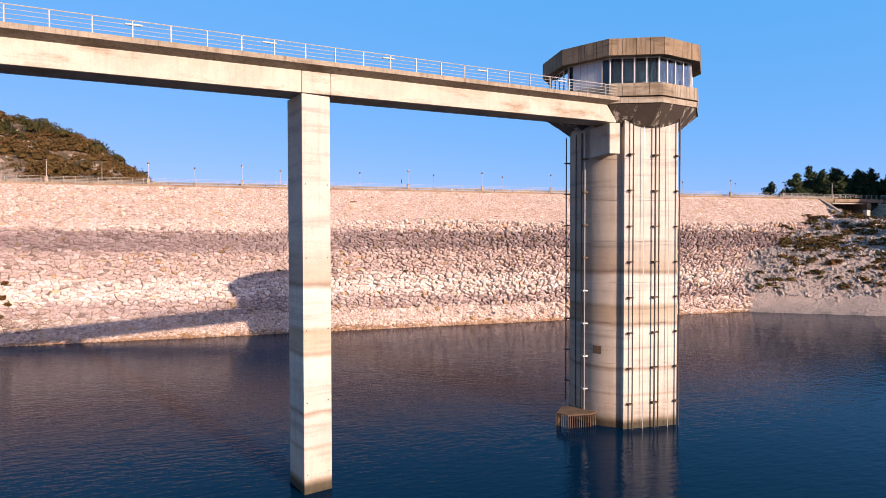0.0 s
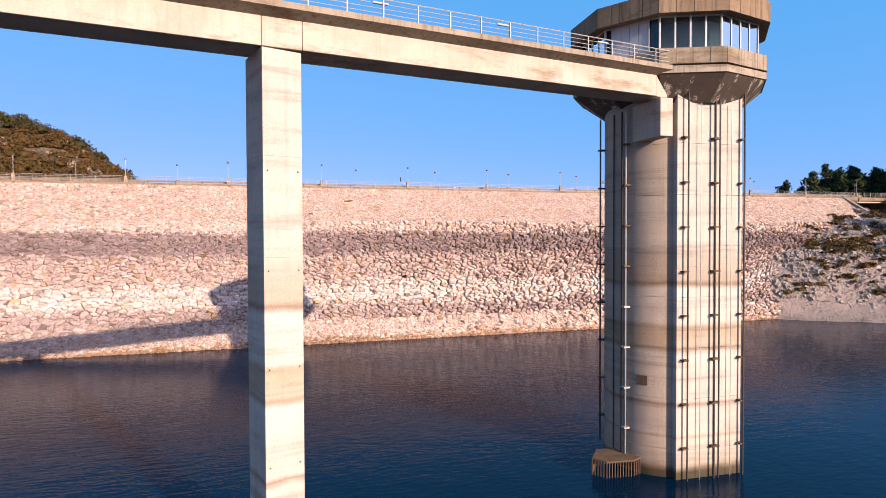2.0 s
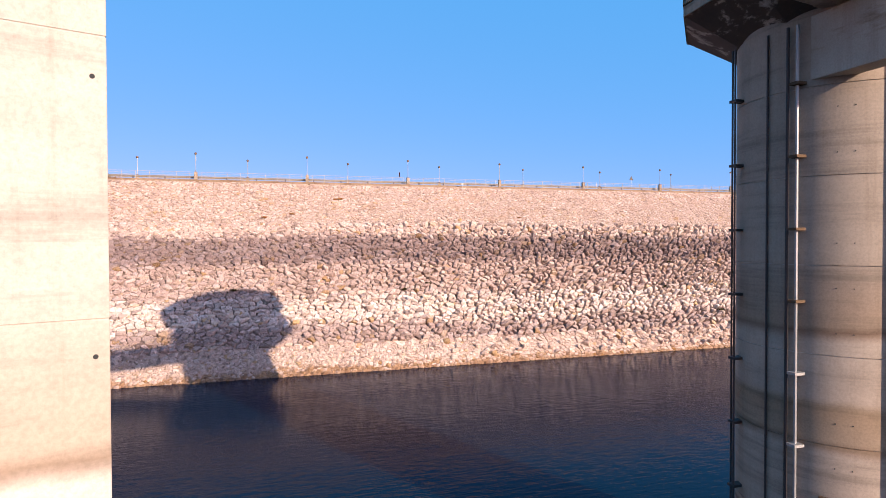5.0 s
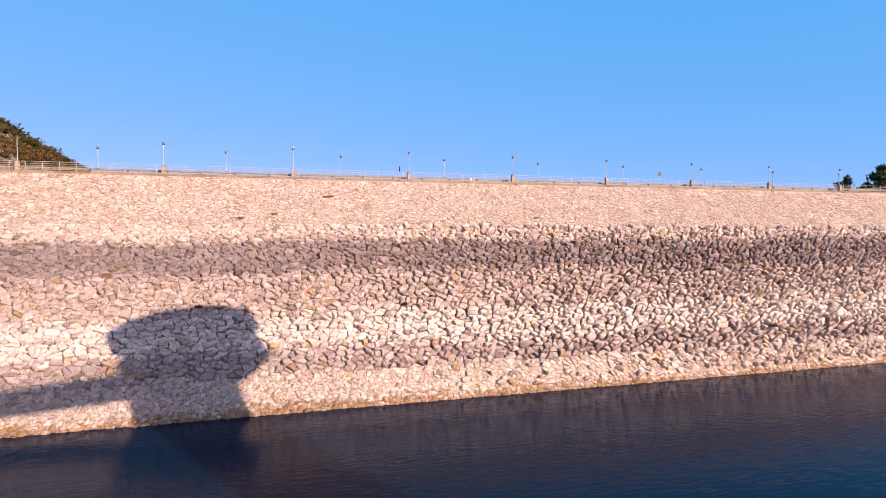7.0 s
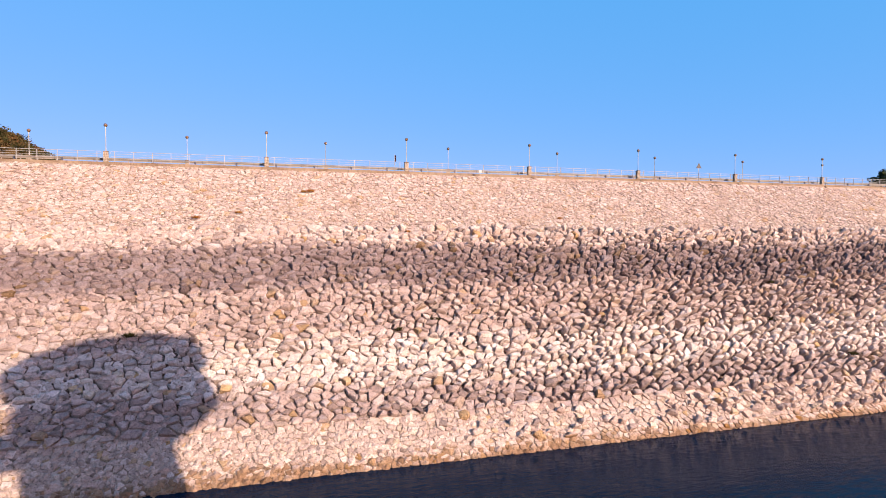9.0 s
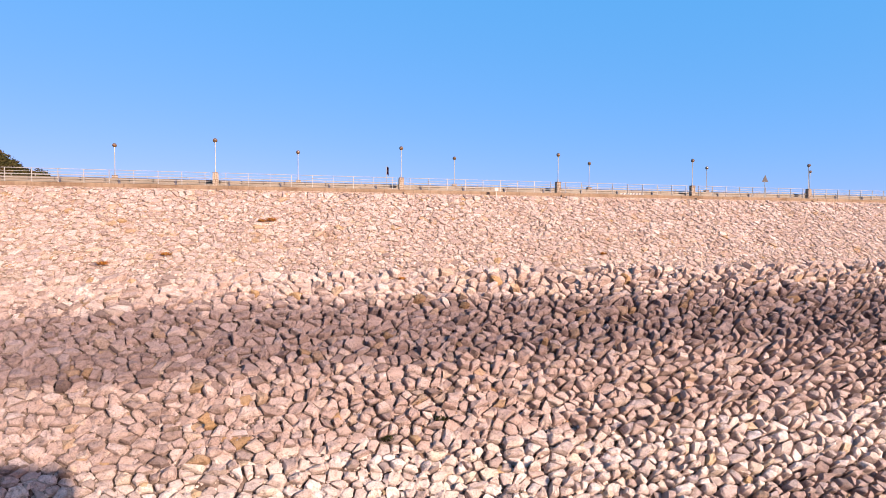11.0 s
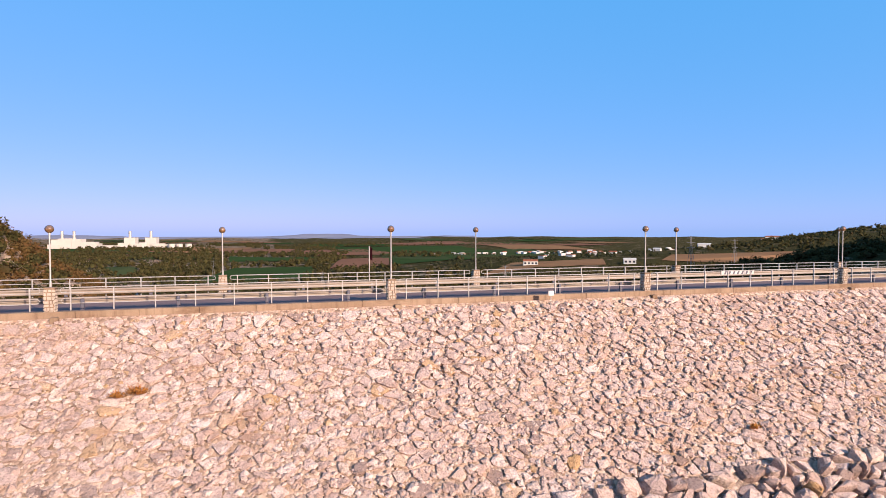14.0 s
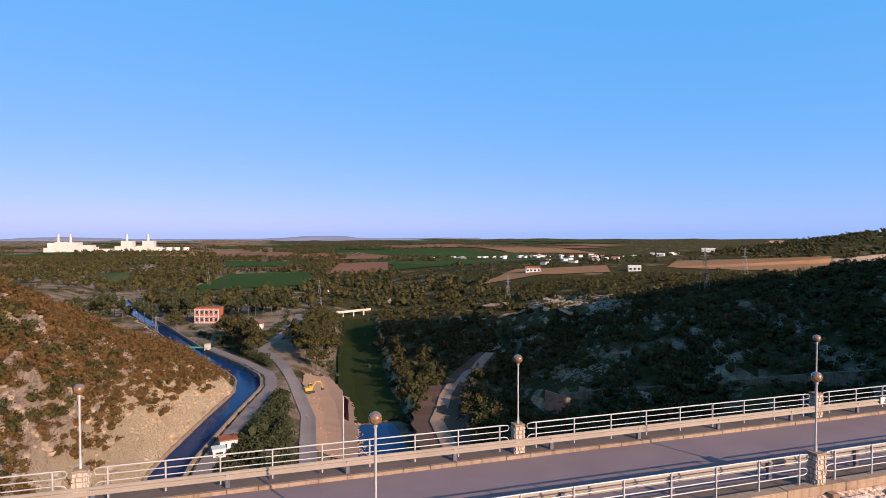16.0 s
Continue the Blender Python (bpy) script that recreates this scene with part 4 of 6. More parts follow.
def triangle_sign():
    s = thing("warning_sign", "back of a triangular road sign on a steel post", "road sign", at=(39.5, 0.35, 21.86))
    bm = bmesh.new()
    tube(bm, [(0, 0, 0), (0, 0, 2.3)], 0.03, 6)
    part("post", bm, GALV, s)
    bm = bmesh.new()
    v = [(-0.42, -0.04, 1.75), (0.42, -0.04, 1.75), (0, -0.04, 2.48)]
    a = [bm.verts.new(q) for q in v]
    b = [bm.verts.new((q[0], q[1] + 0.02, q[2])) for q in v]
    bm.faces.new(a)
    bm.faces.new(b[::-1])
    for i in range(3):
        bm.faces.new((a[i], b[i], b[(i + 1) % 3], a[(i + 1) % 3]))
    part("plate", bm, DARK_STEEL, s)


triangle_sign()


def edge_sign():
    s = thing("marker_sign", "small white marker plate on a short post", "sign", at=(8.35, -1.2, 21.15))
    bm = bmesh.new()
    tube(bm, [(0, 0, -0.4), (0, 0, 1.0)], 0.022, 6)
    part("post", bm, GALV, s)
    part("plate", boxed(-0.16, 0.16, -0.04, -0.022, 0.82, 1.08), WHITE_WALL, s)


edge_sign()


def flagpole():
    s = thing("flagpole", "white pole with a dark red flag hanging limp", "flagpole", at=(-0.07, 5.95, 21.9))
    bm = bmesh.new()
    tube(bm, [(0, 0, 0), (0, 0, 2.6)], 0.03, 6)
    part("pole", bm, WHITE_RAIL, s)
    bm = bmesh.new()
    rows = []
    for i in range(7):
        z = 2.6 - i * 0.13
        rows.append([bm.verts.new((0.03 + 0.055 * j + 0.01 * math.sin(i + j), 0.05 * math.sin(j * 1.7 + i * 0.5), z - 0.05 * j)) for j in range(4)])
    for a, b in zip(rows, rows[1:]):
        for j in range(3):
            bm.faces.new((a[j], a[j + 1], b[j + 1], b[j]))
    bmesh.ops.solidify(bm, geom=bm.faces[:], thickness=0.012)
    part("flag", bm, FLAG_RED, s, "limp dark red flag")


flagpole()

# ---------------------------------------------------------------- footbridge to the tower
BR = pose(-24.447, -79.917, 0, 0, 0, 11.5)     # u along the bridge towards the tower, v across it
RISE = 0.0175


def lift(bm):
    for v in bm.verts:
        v.co.z += RISE * v.co.x
    return bm


bridge = thing("footbridge", "concrete access footbridge with slab deck on a tall pier", "footbridge", kind="")
bridge.matrix_basis = BR
UA, UB = -46.0, 21.0


def deck():
    bm = bmesh.new()
    sec = [(-0.55, 21.98), (-0.55, 21.74), (0.0, 21.52), (1.75, 21.52), (2.3, 21.74), (2.3, 21.98)]
    us = list(np.arange(UA, UB, 3.0)) + [UB]
    rows = [[bm.verts.new((u, v, z)) for v, z in sec] for u in us]
    for a, b in zip(rows, rows[1:]):
        for i in range(len(sec)):
            j = (i + 1) % len(sec)
            bm.faces.new((a[i], b[i], b[j], a[j]))
    bm.faces.new(rows[0])
    bm.faces.new(rows[-1][::-1])
    bmesh.ops.recalc_face_normals(bm, faces=bm.faces)
    return lift(bm)


part("deck_slab", deck(), CONCRETE_MID, bridge, "stained overhanging deck slab")
for a, b in ((UA, -0.02), (0.0, 1.5), (1.52, UB - 0.6)):
    part("girder", lift(boxed(a, b, 0.0, 1.75, 20.43, 21.53, bevel=0.015)), CONCRETE, bridge)
bm = bmesh.new()
prism(bm, [(UB - 0.6, 0.0), (UB + 0.2, 0.0), (UB + 0.2, 1.75), (UB - 0.6, 1.75)], 20.77, 21.85)
for v in bm.verts:         # the end is cut off aslant under the flare
    if v.co.x > UB and v.co.z > 21:
        v.co.z = 20.9
part("girder_end", bm, CONCRETE, bridge)
for v in (-0.42, 2.17):
    post = link_mesh("rail_post", boxed(-0.025, 0.025, -0.03, 0.03, 0, 0.75, bevel=0.006))
    post.materials.append(WHITE_RAIL)
    u = -45.5
    while u < UB - 0.1:
        o = part("rail_post", post, None, bridge)
        o.location = (u, v, 21.96 + RISE * u)
        u += 1.52
    for h, r in ((0.75, 0.026), (0.56, 0.015), (0.37, 0.015), (0.18, 0.015)):
        bm = bmesh.new()
        tube(bm, [(UA, v, 21.98 + h + RISE * UA), (UB - 0.1, v, 21.98 + h + RISE * (UB - 0.1))], r, 5)
        part("rail", bm, WHITE_RAIL, bridge)
for u in (-7.45, -1.63, 4.56, 10.45, 16.3):
    bm = boxed(u - 0.34, u + 0.34, -0.40, -0.26, 22.55, 22.62, bevel=0.02)
    part("lamp_batten", lift(bm), WHITE_WALL, bridge, "flat white lamp batten on the railing")
# the pier, turned a little against the deck
pier = thing("bridge_pier", "tall rectangular concrete pier with water stains", "pier", at=(-24.447, -79.917, 0), rz=18.1)
zs = [-11.5, 1.2, 5.0, 8.8, 12.6, 16.4, 20.40]
for a, b in zip(zs, zs[1:]):
    part("pier_lift", boxed(0.0, 1.511, 0.0, 2.02, a + 0.006, b - 0.006, bevel=0.01), SHAFT, pier)
part("pier_core", boxed(0.012, 1.5, 0.012, 2.0, -11.4, 20.38), SHAFT, pier)
for z in (1.0, 4.7, 8.4, 12.1, 15.85):
    for x in (0.17, 1.34):
        bm = bmesh.new()
        tube(bm, [(x, -0.005, z), (x, 0.03, z)], 0.035, 8)
        part("tie_hole", bm, BLACK, pier)

# ---------------------------------------------------------------- intake tower
TC = Vector((-0.75, -71.75, 0))
tower = thing("intake_tower", "concrete intake tower with a glazed control room on top", "tower", at=TC)
ANG = -130.8


def deca(r, dx=0.0, dy=0.0):
    return [(dx + r * math.cos(radians(ANG + 36 * i)), dy + r * math.sin(radians(ANG + 36 * i))) for i in range(10)]


LIFTS = (-12, 1.6, 4.4, 7.2, 10.0, 12.8, 15.6, 18.4, 21.3)
SX, SY, SR = -0.77, -0.63, 3.3
for a, b in zip(LIFTS, LIFTS[1:]):
    ring = [(SX + SR * math.cos(2 * math.pi * i / 96), SY + SR * math.sin(2 * math.pi * i / 96)) for i in range(96)]
    lift_mesh = prism(bmesh.new(), ring, a + 0.012, b - 0.012)
    for f in lift_mesh.faces:
        f.smooth = len(f.verts) == 4
    for e in lift_mesh.edges:
        e.smooth = abs(e.verts[0].co.z - e.verts[1].co.z) > 0.1
    part("round_lift", lift_mesh, SHAFT_DIRTY_SHADED, tower)
    part("gate_lift", prism(bmesh.new(), [(-2.25, -3.95), (1.88, -4.12), (1.95, -2.6), (-2.15, -2.6)], a + 0.008, b - 0.008), SHAFT, tower)
part("inner_core", prism(bmesh.new(), [(SX + (SR - 0.04) * math.cos(2 * math.pi * i / 96), SY + (SR - 0.04) * math.sin(2 * math.pi * i / 96)) for i in range(96)], -12, 21.3), SHAFT, tower)
part("bridge_corbel", boxed(-3.75, -2.98, -4.5, -1.2, 18.62, 20.62, bevel=0.02), CONCRETE, tower)
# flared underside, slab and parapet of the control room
part("flare", prism(bmesh.new(), deca(3.85, -0.2, -0.5), 20.6, 21.95, deca(5.52)), FLARE, tower, "dark flared underside with pale lime runs")
part("slab", prism(bmesh.new(), deca(5.58), 21.95, 22.32), CONCRETE_WORN, tower, "pale stained cornice slab")
# shade of the gap below the parapet, painted in as near-black concrete
part("shadow_joint", prism(bmesh.new(), deca(5.45), 22.32, 22.42), CONCRETE_DARK, tower)


def panelled(name, r0, r1, z0, z1, faces, per, label):
    """A ring of upright slabs, several to each side."""
    a, b = deca(r0), deca(r1)
    for i in faces:
        p, q, pi, qi = Vector(b[i]), Vector(b[(i + 1) % 10]), Vector(a[i]), Vector(a[(i + 1) % 10])
        for k in range(per):
            f0, f1 = k / per + 0.004, (k + 1) / per - 0.004
            part(name, prism(bmesh.new(), [tuple(pi.lerp(qi, f0)), tuple(p.lerp(q, f0)), tuple(p.lerp(q, f1)), tuple(pi.lerp(qi, f1))], z0, z1), CONCRETE_MID if name == "parapet_panel" else CONCRETE_OLD, tower, label if k == 0 and i == faces[0] else "")


panelled("parapet_panel", 5.35, 5.6, 22.42, 23.25, [0, 1, 2, 3, 4, 5, 6, 7], 4, "brown weathered parapet slab")
panelled("fascia_panel", 5.2, 5.75, 25.05, 26.15, list(range(10)), 4, "brown weathered roof fascia slab")
part("roof", prism(bmesh.new(), deca(5.66), 25.1, 26.1), CONCRETE_WORN, tower)
part("parapet_core", prism(bmesh.new(), deca(5.52), 22.44, 23.2), CONCRETE_WORN, tower)
part("inner_floor", prism(bmesh.new(), deca(5.3), 22.38, 22.45), PAVING, tower)
# added filler that keeps sky from showing through the panes
part("sky_blocking_core", prism(bmesh.new(), deca(4.2), 22.45, 25.1), DIM_INTERIOR, tower)
part("inner_ceiling", prism(bmesh.new(), deca(5.0), 25.0, 25.09), CONCRETE_OLD, tower)


def glazing(i, lights, door=False):
    a, b = deca(5.1), deca(5.04)
    p, q = Vector(a[i]), Vector(a[(i + 1) % 10])
    z0, z1 = (22.45, 25.06) if door else (23.2, 25.06)
    nrm = Vector(((q - p).y, -(q - p).x)).normalized()
    for k in range(lights + 1):
        c = p.lerp(q, k / lights)
        t = (q - p).normalized() * 0.04
        w = [c - t - nrm * 0.06, c + t - nrm * 0.06, c + t + nrm * 0.05, c - t + nrm * 0.05]
        part("mullion", prism(bmesh.new(), [tuple(v) for v in w], z0, z1), FRAME, tower)
    for k in range(lights):
        c0, c1 = p.lerp(q, k / lights + 0.012), p.lerp(q, (k + 1) / lights - 0.012)
        w = [c0 - nrm * 0.012, c1 - nrm * 0.012, c1 + nrm * 0.012, c0 + nrm * 0.012]
        o = part("door_leaf" if door else "pane", prism(bmesh.new(), [tuple(v) for v in w], z0 + 0.05, z1 - 0.05), DOOR if door else GLASS, tower)
    for z in (z0, z1 - 0.06):
        w = [p - nrm * 0.05, q - nrm * 0.05, q + nrm * 0.04, p + nrm * 0.04]
        part("frame_bar", prism(bmesh.new(), [tuple(v) for v in w], z, z + 0.06), FRAME, tower)


def door_face(i):
    """Side of the control room over the bridge: four pale leaves between two dark openings."""
    a = deca(5.1)
    p, q = Vector(a[i]), Vector(a[(i + 1) % 10])
    nrm = Vector(((q - p).y, -(q - p).x)).normalized()

    def slab(name, f0, f1, z0, z1, half, mat, off=0.0):
        c0, c1 = p.lerp(q, f0) + nrm * off, p.lerp(q, f1) + nrm * off
        part(name, prism(bmesh.new(), [tuple(c0 - nrm * half), tuple(c1 - nrm * half), tuple(c1 + nrm * half), tuple(c0 + nrm * half)], z0, z1), mat, tower)

    for f0, f1 in ((0.14, 0.295), (0.305, 0.46), (0.47, 0.625), (0.635, 0.79)):
        slab("door_leaf", f0, f1, 22.5, 25.0, 0.02, DOOR)
    for f in (0.0, 0.125, 0.80, 0.985):
        slab("mullion", f, f + 0.02, 22.45, 25.06, 0.055, FRAME)
    slab("frame_bar", 0.02, 0.985, 25.0, 25.06, 0.045, FRAME)
    slab("pane", 0.03, 0.12, 22.5, 25.0, 0.012, GLASS, -0.02)
    slab("dark_reveal", 0.83, 0.98, 22.46, 25.0, 0.02, DARK_GLASS_FAR, -0.10)


for i in (0, 1, 2, 3, 4, 5, 6, 8):
    glazing(i, 4)
door_face(9)
glazing(7, 3)
# pipes and their brackets on the gate block
FP = lambda f, out: (-2.25 + 4.13 * f, -3.95 - 0.17 * f - out)
for f, r in ((0.12, 0.045), (0.53, 0.05), (0.60, 0.045), (0.985, 0.05)):
    x, y = FP(f, 0.26)
    bm = bmesh.new()
    tube(bm, [(x, y, -1.5), (x, y, 21.2)], r, 8)
    part("gate_stem", bm, DARK_STEEL, tower)
for f in (0.32, 0.79):
    x, y = FP(f, 0.22)
    bm = bmesh.new()
    tube(bm, [(x, y, -1.5), (x, y, 20.6)], 0.022, 6)
    part("thin_pipe", bm, GALV, tower)
z = 1.7
while z < 21:
    for f0, f1 in ((0.05, 0.145), (0.50, 0.62), (0.93, 1.0)):
        x0, y0 = FP(f0, 0.0)
        x1, y1 = FP(f1, 0.3)
        part("bracket", boxed(x0 + 0.02, x1 - 0.02, y1 + 0.02, y0 + 0.06, z, z + 0.085), RUST, tower)
    z += 2.42
def on_shaft(deg, off):
    """Plan point on the round shaft, deg to the left of its front."""
    return SX - (SR + off) * math.sin(radians(deg)), SY - (SR + off) * math.cos(radians(deg))


for deg, off in ((70, 0.16), (75, 0.14), (88, 0.05), (112, 0.28), (116, 0.28)):
    x, y = on_shaft(deg, off)
    bm = bmesh.new()
    tube(bm, [(x, y, 0.9), (x, y, 20.4)], 0.05 if deg < 80 else 0.035, 8)
    part("vent_pipe", bm, GALV if deg == 70 else DARK_STEEL, tower)
z = 2.4
while z < 20:
    for deg, mat, w in ((70, GALV if z < 10 else RUST, 0.24), (114, DARK_STEEL, 0.3)):
        x, y = on_shaft(deg, 0.12)
        part("pipe_clip", boxed(x - w, x + w * 0.6, y - 0.2, y + 0.12, z, z + 0.09), mat, tower)
    z += 2.3
x, y = on_shaft(54, -0.18)
bm = boxed(-0.3, 0.3, -0.22, 0.2, 5.02, 5.56, bevel=0.02)
bm.transform(pose(x, y, 0, 0, 0, -54))
part("inspection_opening", bm, RUST, tower, "rusted iron plate over an opening")
for k in range(7):
    for deg in (44, 52):
        x, y = on_shaft(deg, -0.02)
        for dz in ((0.7, 2.1) if k % 2 else (0.7,)):
            bm = bmesh.new()
            tube(bm, [(x, y, 1.6 + 2.8 * k + dz), (x - 0.02, y - 0.03, 1.6 + 2.8 * k + dz)], 0.02, 6)
            part("tie_hole", bm, BLACK, tower)
# floating screen at the foot
scr = thing("debris_screen", "rusted steel trash screen platform at the tower's foot", "platform", at=(TC.x - 4.6, TC.y - 1.6, 0))
pl = [(-1.6, -0.3), (-1.1, -1.0), (0.5, -1.2), (1.2, -0.9), (1.2, 0.6), (-0.6, 0.9)]
part("deck_plate", prism(bmesh.new(), pl, 0.82, 0.92), RUST, scr)
for (a, b) in zip(pl, pl[1:] + pl[:1]):
    n = max(2, int(math.hypot(a[0] - b[0], a[1] - b[1]) / 0.16))
    for i in range(n):
        x, y = a[0] + (b[0] - a[0]) * i / n, a[1] + (b[1] - a[1]) * i / n
        part("bar", boxed(x - 0.02, x + 0.02, y - 0.02, y + 0.02, -0.8, 0.86), RUST, scr)

# ---------------------------------------------------------------- vegetation and loose rock
ICO_V, ICO_F = [], []
_b = bmesh.new()
bmesh.ops.create_icosphere(_b, subdivisions=1, radius=1.0)
_b.verts.ensure_lookup_table()
ICO_V = np.array([tuple(v.co) for v in _b.verts])
ICO_F = np.array([[v.index for v in f.verts] for f in _b.faces])
_b.free()


class Heap:
    """Vertices and faces of many small pieces, gathered into one mesh."""

    def __init__(self, seed):
        self.r = np.random.RandomState(seed)
        self.v, self.f, self.n = [], [], 0

    def add(self, v, f):
        self.v.append(v)
        self.f.append(np.asarray(f) + self.n)
        self.n += len(v)

    def leaves(self, c, rad, count, size):
        """Small leaf sprays in the outer part of an ellipsoid."""
        r = self.r
        d = r.normal(size=(count, 3))
        d /= np.linalg.norm(d, axis=1)[:, None]
        d[:, 2] = np.where(d[:, 2] < -0.35, -d[:, 2], d[:, 2])
        p = np.array(c) + d * np.array(rad) * r.uniform(0.62, 1.08, (count, 1))
        a = r.normal(size=(count, 3))
        a /= np.linalg.norm(a, axis=1)[:, None]
        b = np.cross(a, d + 0.3 * r.normal(size=(count, 3)))
        b /= np.linalg.norm(b, axis=1)[:, None] + 1e-6
        s = size * r.uniform(0.55, 1.3, (count, 1))
        v = np.stack([p - a * s * 1.1, p + a * s * 0.7 + b * s * 0.75, p + a * s * 0.6 - b * s * 0.7], 1).reshape(-1, 3)
        self.add(v, np.arange(3 * count).reshape(-1, 3))

    def lump(self, c, rad, rough_=0.25):
        v = ICO_V * (1 + self.r.uniform(-rough_, rough_, (len(ICO_V), 1))) * np.array(rad) + np.array(c)
        self.add(v, ICO_F)

    def crown(self, x, y, z, w, h, count, size, blobs=5):
        r = self.r
        self.lump((x, y, z + h * 0.42), (w * 0.42, w * 0.42, h * 0.30))
        for _ in range(blobs):
            a, q = r.uniform(0, 6.28), r.uniform(0.15, 0.62)
            c = (x + w * q * math.cos(a), y + w * q * math.sin(a), z + h * r.uniform(0.3, 0.72))
            k = r.uniform(0.38, 0.62)
            self.leaves(c, (w * k, w * k, h * k * 0.7), max(3, count // blobs), size)

    def boulder(self, x, y, z, s, turn):
        r = self.r
        sc = np.array([s * r.uniform(0.7, 1.3), s * r.uniform(0.7, 1.2), s * r.uniform(0.45, 0.85)])
        v = ICO_V * (1 + r.uniform(-0.28, 0.22, (len(ICO_V), 1))) * sc
        ca, sa = math.cos(turn), math.sin(turn)
        v = np.stack([v[:, 0] * ca - v[:, 1] * sa + x, v[:, 0] * sa + v[:, 1] * ca + y, v[:, 2] + z], 1)
        self.add(v, ICO_F)

    def rock(self, x, y, z, s):
        """A broken angular stone of six faces."""
        r = self.r
        v = np.array([(a, b, c) for c in (-1, 1) for a, b in ((-1, -1), (1, -1), (1, 1), (-1, 1))], float)
        v *= r.uniform(0.35, 1.1, (8, 3)) * np.array([s * r.uniform(0.7, 1.2), s * r.uniform(0.6, 1.0), s * r.uniform(0.4, 0.8)])
        turn, _ = np.linalg.qr(r.normal(size=(3, 3)))
        v = v @ turn + np.array([x, y, z])
        self.add(v, [(3, 2, 1, 0), (4, 5, 6, 7), (0, 1, 5, 4), (1, 2, 6, 5), (2, 3, 7, 6), (3, 0, 4, 7)])

    def mesh(self, name, material):
        v = np.concatenate(self.v)
        faces = [tuple(int(i) for i in q) for part_ in self.f for q in part_]
        return mesh_np(name, v, faces, material)


def stuff(name, heap, material, label, category):
    return solo(name, heap.mesh(name, material), material, label, category, kind="stuff")


def free(x, y):
    """Whether a plant may stand here: clear of water, roads, yards."""
    dc = x - canal_x(y)
    if 90 < y < 560 and -6 < dc < 13:
        return False
    if 120 < y < 420 and abs(x - road_b(y)) < 5:
        return False
    if 140 < y < 245 and 6 < x < 30:
        return False
    if 136 < y < 230 and abs(x - interp(y, (138, 160, 180, 200, 216, 227), (46, 50, 56, 67, 80, 92))) < 7.5:
        return False
    if abs(x + 35) < 13 and 372 < y < 400 or abs(x + 8) < 11 and 338 < y < 358:
        return False
    for q in FIELDS:
        if inside(x, y, q):
            return False
    return True


def inside(x, y, poly):
    k, hit_ = len(poly), False
    for i in range(k):
        (x0, y0), (x1, y1) = poly[i - 1], poly[i]
        if (y0 > y) != (y1 > y) and x < (x1 - x0) * (y - y0) / (y1 - y0) + x0:
            hit_ = not hit_
    return hit_


def road_b(y):
    return interp(y, (120, 147, 178, 217, 252, 281, 310, 370, 410), (7, 8.6, 11, 8.5, 4.3, -3, 4.5, 18, 22))


F_GREEN = [(-80, 625), (50, 671), (66, 864), (-44, 875)]
F_STRIP = [(-92, 575), (40, 618), (49, 664), (-82, 619)]
F_GREEN2 = [(180, 840), (330, 830), (390, 1060), (236, 1090)]
F_LEFT = [(-181, 740), (-152, 785), (-176, 900), (-212, 878)]
F_BROWN = [(84, 812), (174, 836), (240, 1160), (142, 1140)]
F_TAN = [(200, 520), (325, 495), (362, 560), (262, 585)]
F_TAN2 = [(398, 505), (520, 430), (640, 520), (470, 580)]
F_FAR1 = [(-100, 1450), (60, 1420), (90, 1800), (-130, 1850)]
F_FAR2 = [(180, 1500), (560, 1500), (640, 1900), (210, 1950)]
F_FAR3 = [(-60, 1050), (90, 1060), (100, 1220), (-70, 1240)]
FIELDS = [F_GREEN, F_STRIP, F_GREEN2, F_LEFT, F_BROWN, F_TAN, F_TAN2, F_FAR1, F_FAR2, F_FAR3]


def field(quad, material, label, n=32):
    verts, faces = [], []
    a, b, c, d = [Vector((*q, 0)) for q in quad]
    for j in range(n + 1):
        for i in range(n + 1):
            p = a.lerp(b, i / n).lerp(d.lerp(c, i / n), j / n)
            verts.append((p.x, p.y, sheet_z(p.x, p.y) + 0.35 + 0.0007 * p.y))
    for j in range(n):
        for i in range(n):
            k = j * (n + 1) + i
            faces.append((k, k + 1, k + n + 2, k + n + 1))
    solo("field", mesh_np("field", verts, faces, material), material, label, "field", kind="structure")


for q, m, t in ((F_GREEN, CROP, "dark green crop field on the valley floor"), (F_STRIP, CROP_LIGHT, "lighter green strip of crops"), (F_GREEN2, CROP, "dark green irrigated field"), (F_LEFT, CROP_LIGHT, "green meadow among trees"), (F_BROWN, PLOUGH, "brown ploughed hillside field"), (F_TAN, STUBBLE, "pale tan stubble field"), (F_TAN2, STUBBLE, "tan stubble field on the slope"), (F_FAR1, PLOUGH, "reddish ploughed field far off"), (F_FAR2, CROP, "green field far off"), (F_FAR3, CROP, "green field beyond the trees")):
    field(q, m, t)

fr = random.Random(31)
for i in range(46):          # patchwork of the far plain
    y = fr.uniform(1150, 3600)
    x = fr.uniform(-0.45, 0.62) * y
    if any(inside(x, y, q) for q in FIELDS) or (-700 < x < -100 and 1750 < y < 2050):
        continue
    w, d, k = fr.uniform(70, 190), fr.uniform(90, 260), fr.uniform(-0.3, 0.3)
    q = [(x - w + k * d, y - d), (x + w + k * d, y - d), (x + w - k * d, y + d), (x - w - k * d, y + d)]
    m, t = fr.choice(((PLOUGH, "reddish ploughed field on the far plain"), (STUBBLE, "tan stubble field on the far plain"), (CROP, "dark green field on the far plain"), (CROP_LIGHT, "green field on the far plain")))
    field(q, m, t, 14)

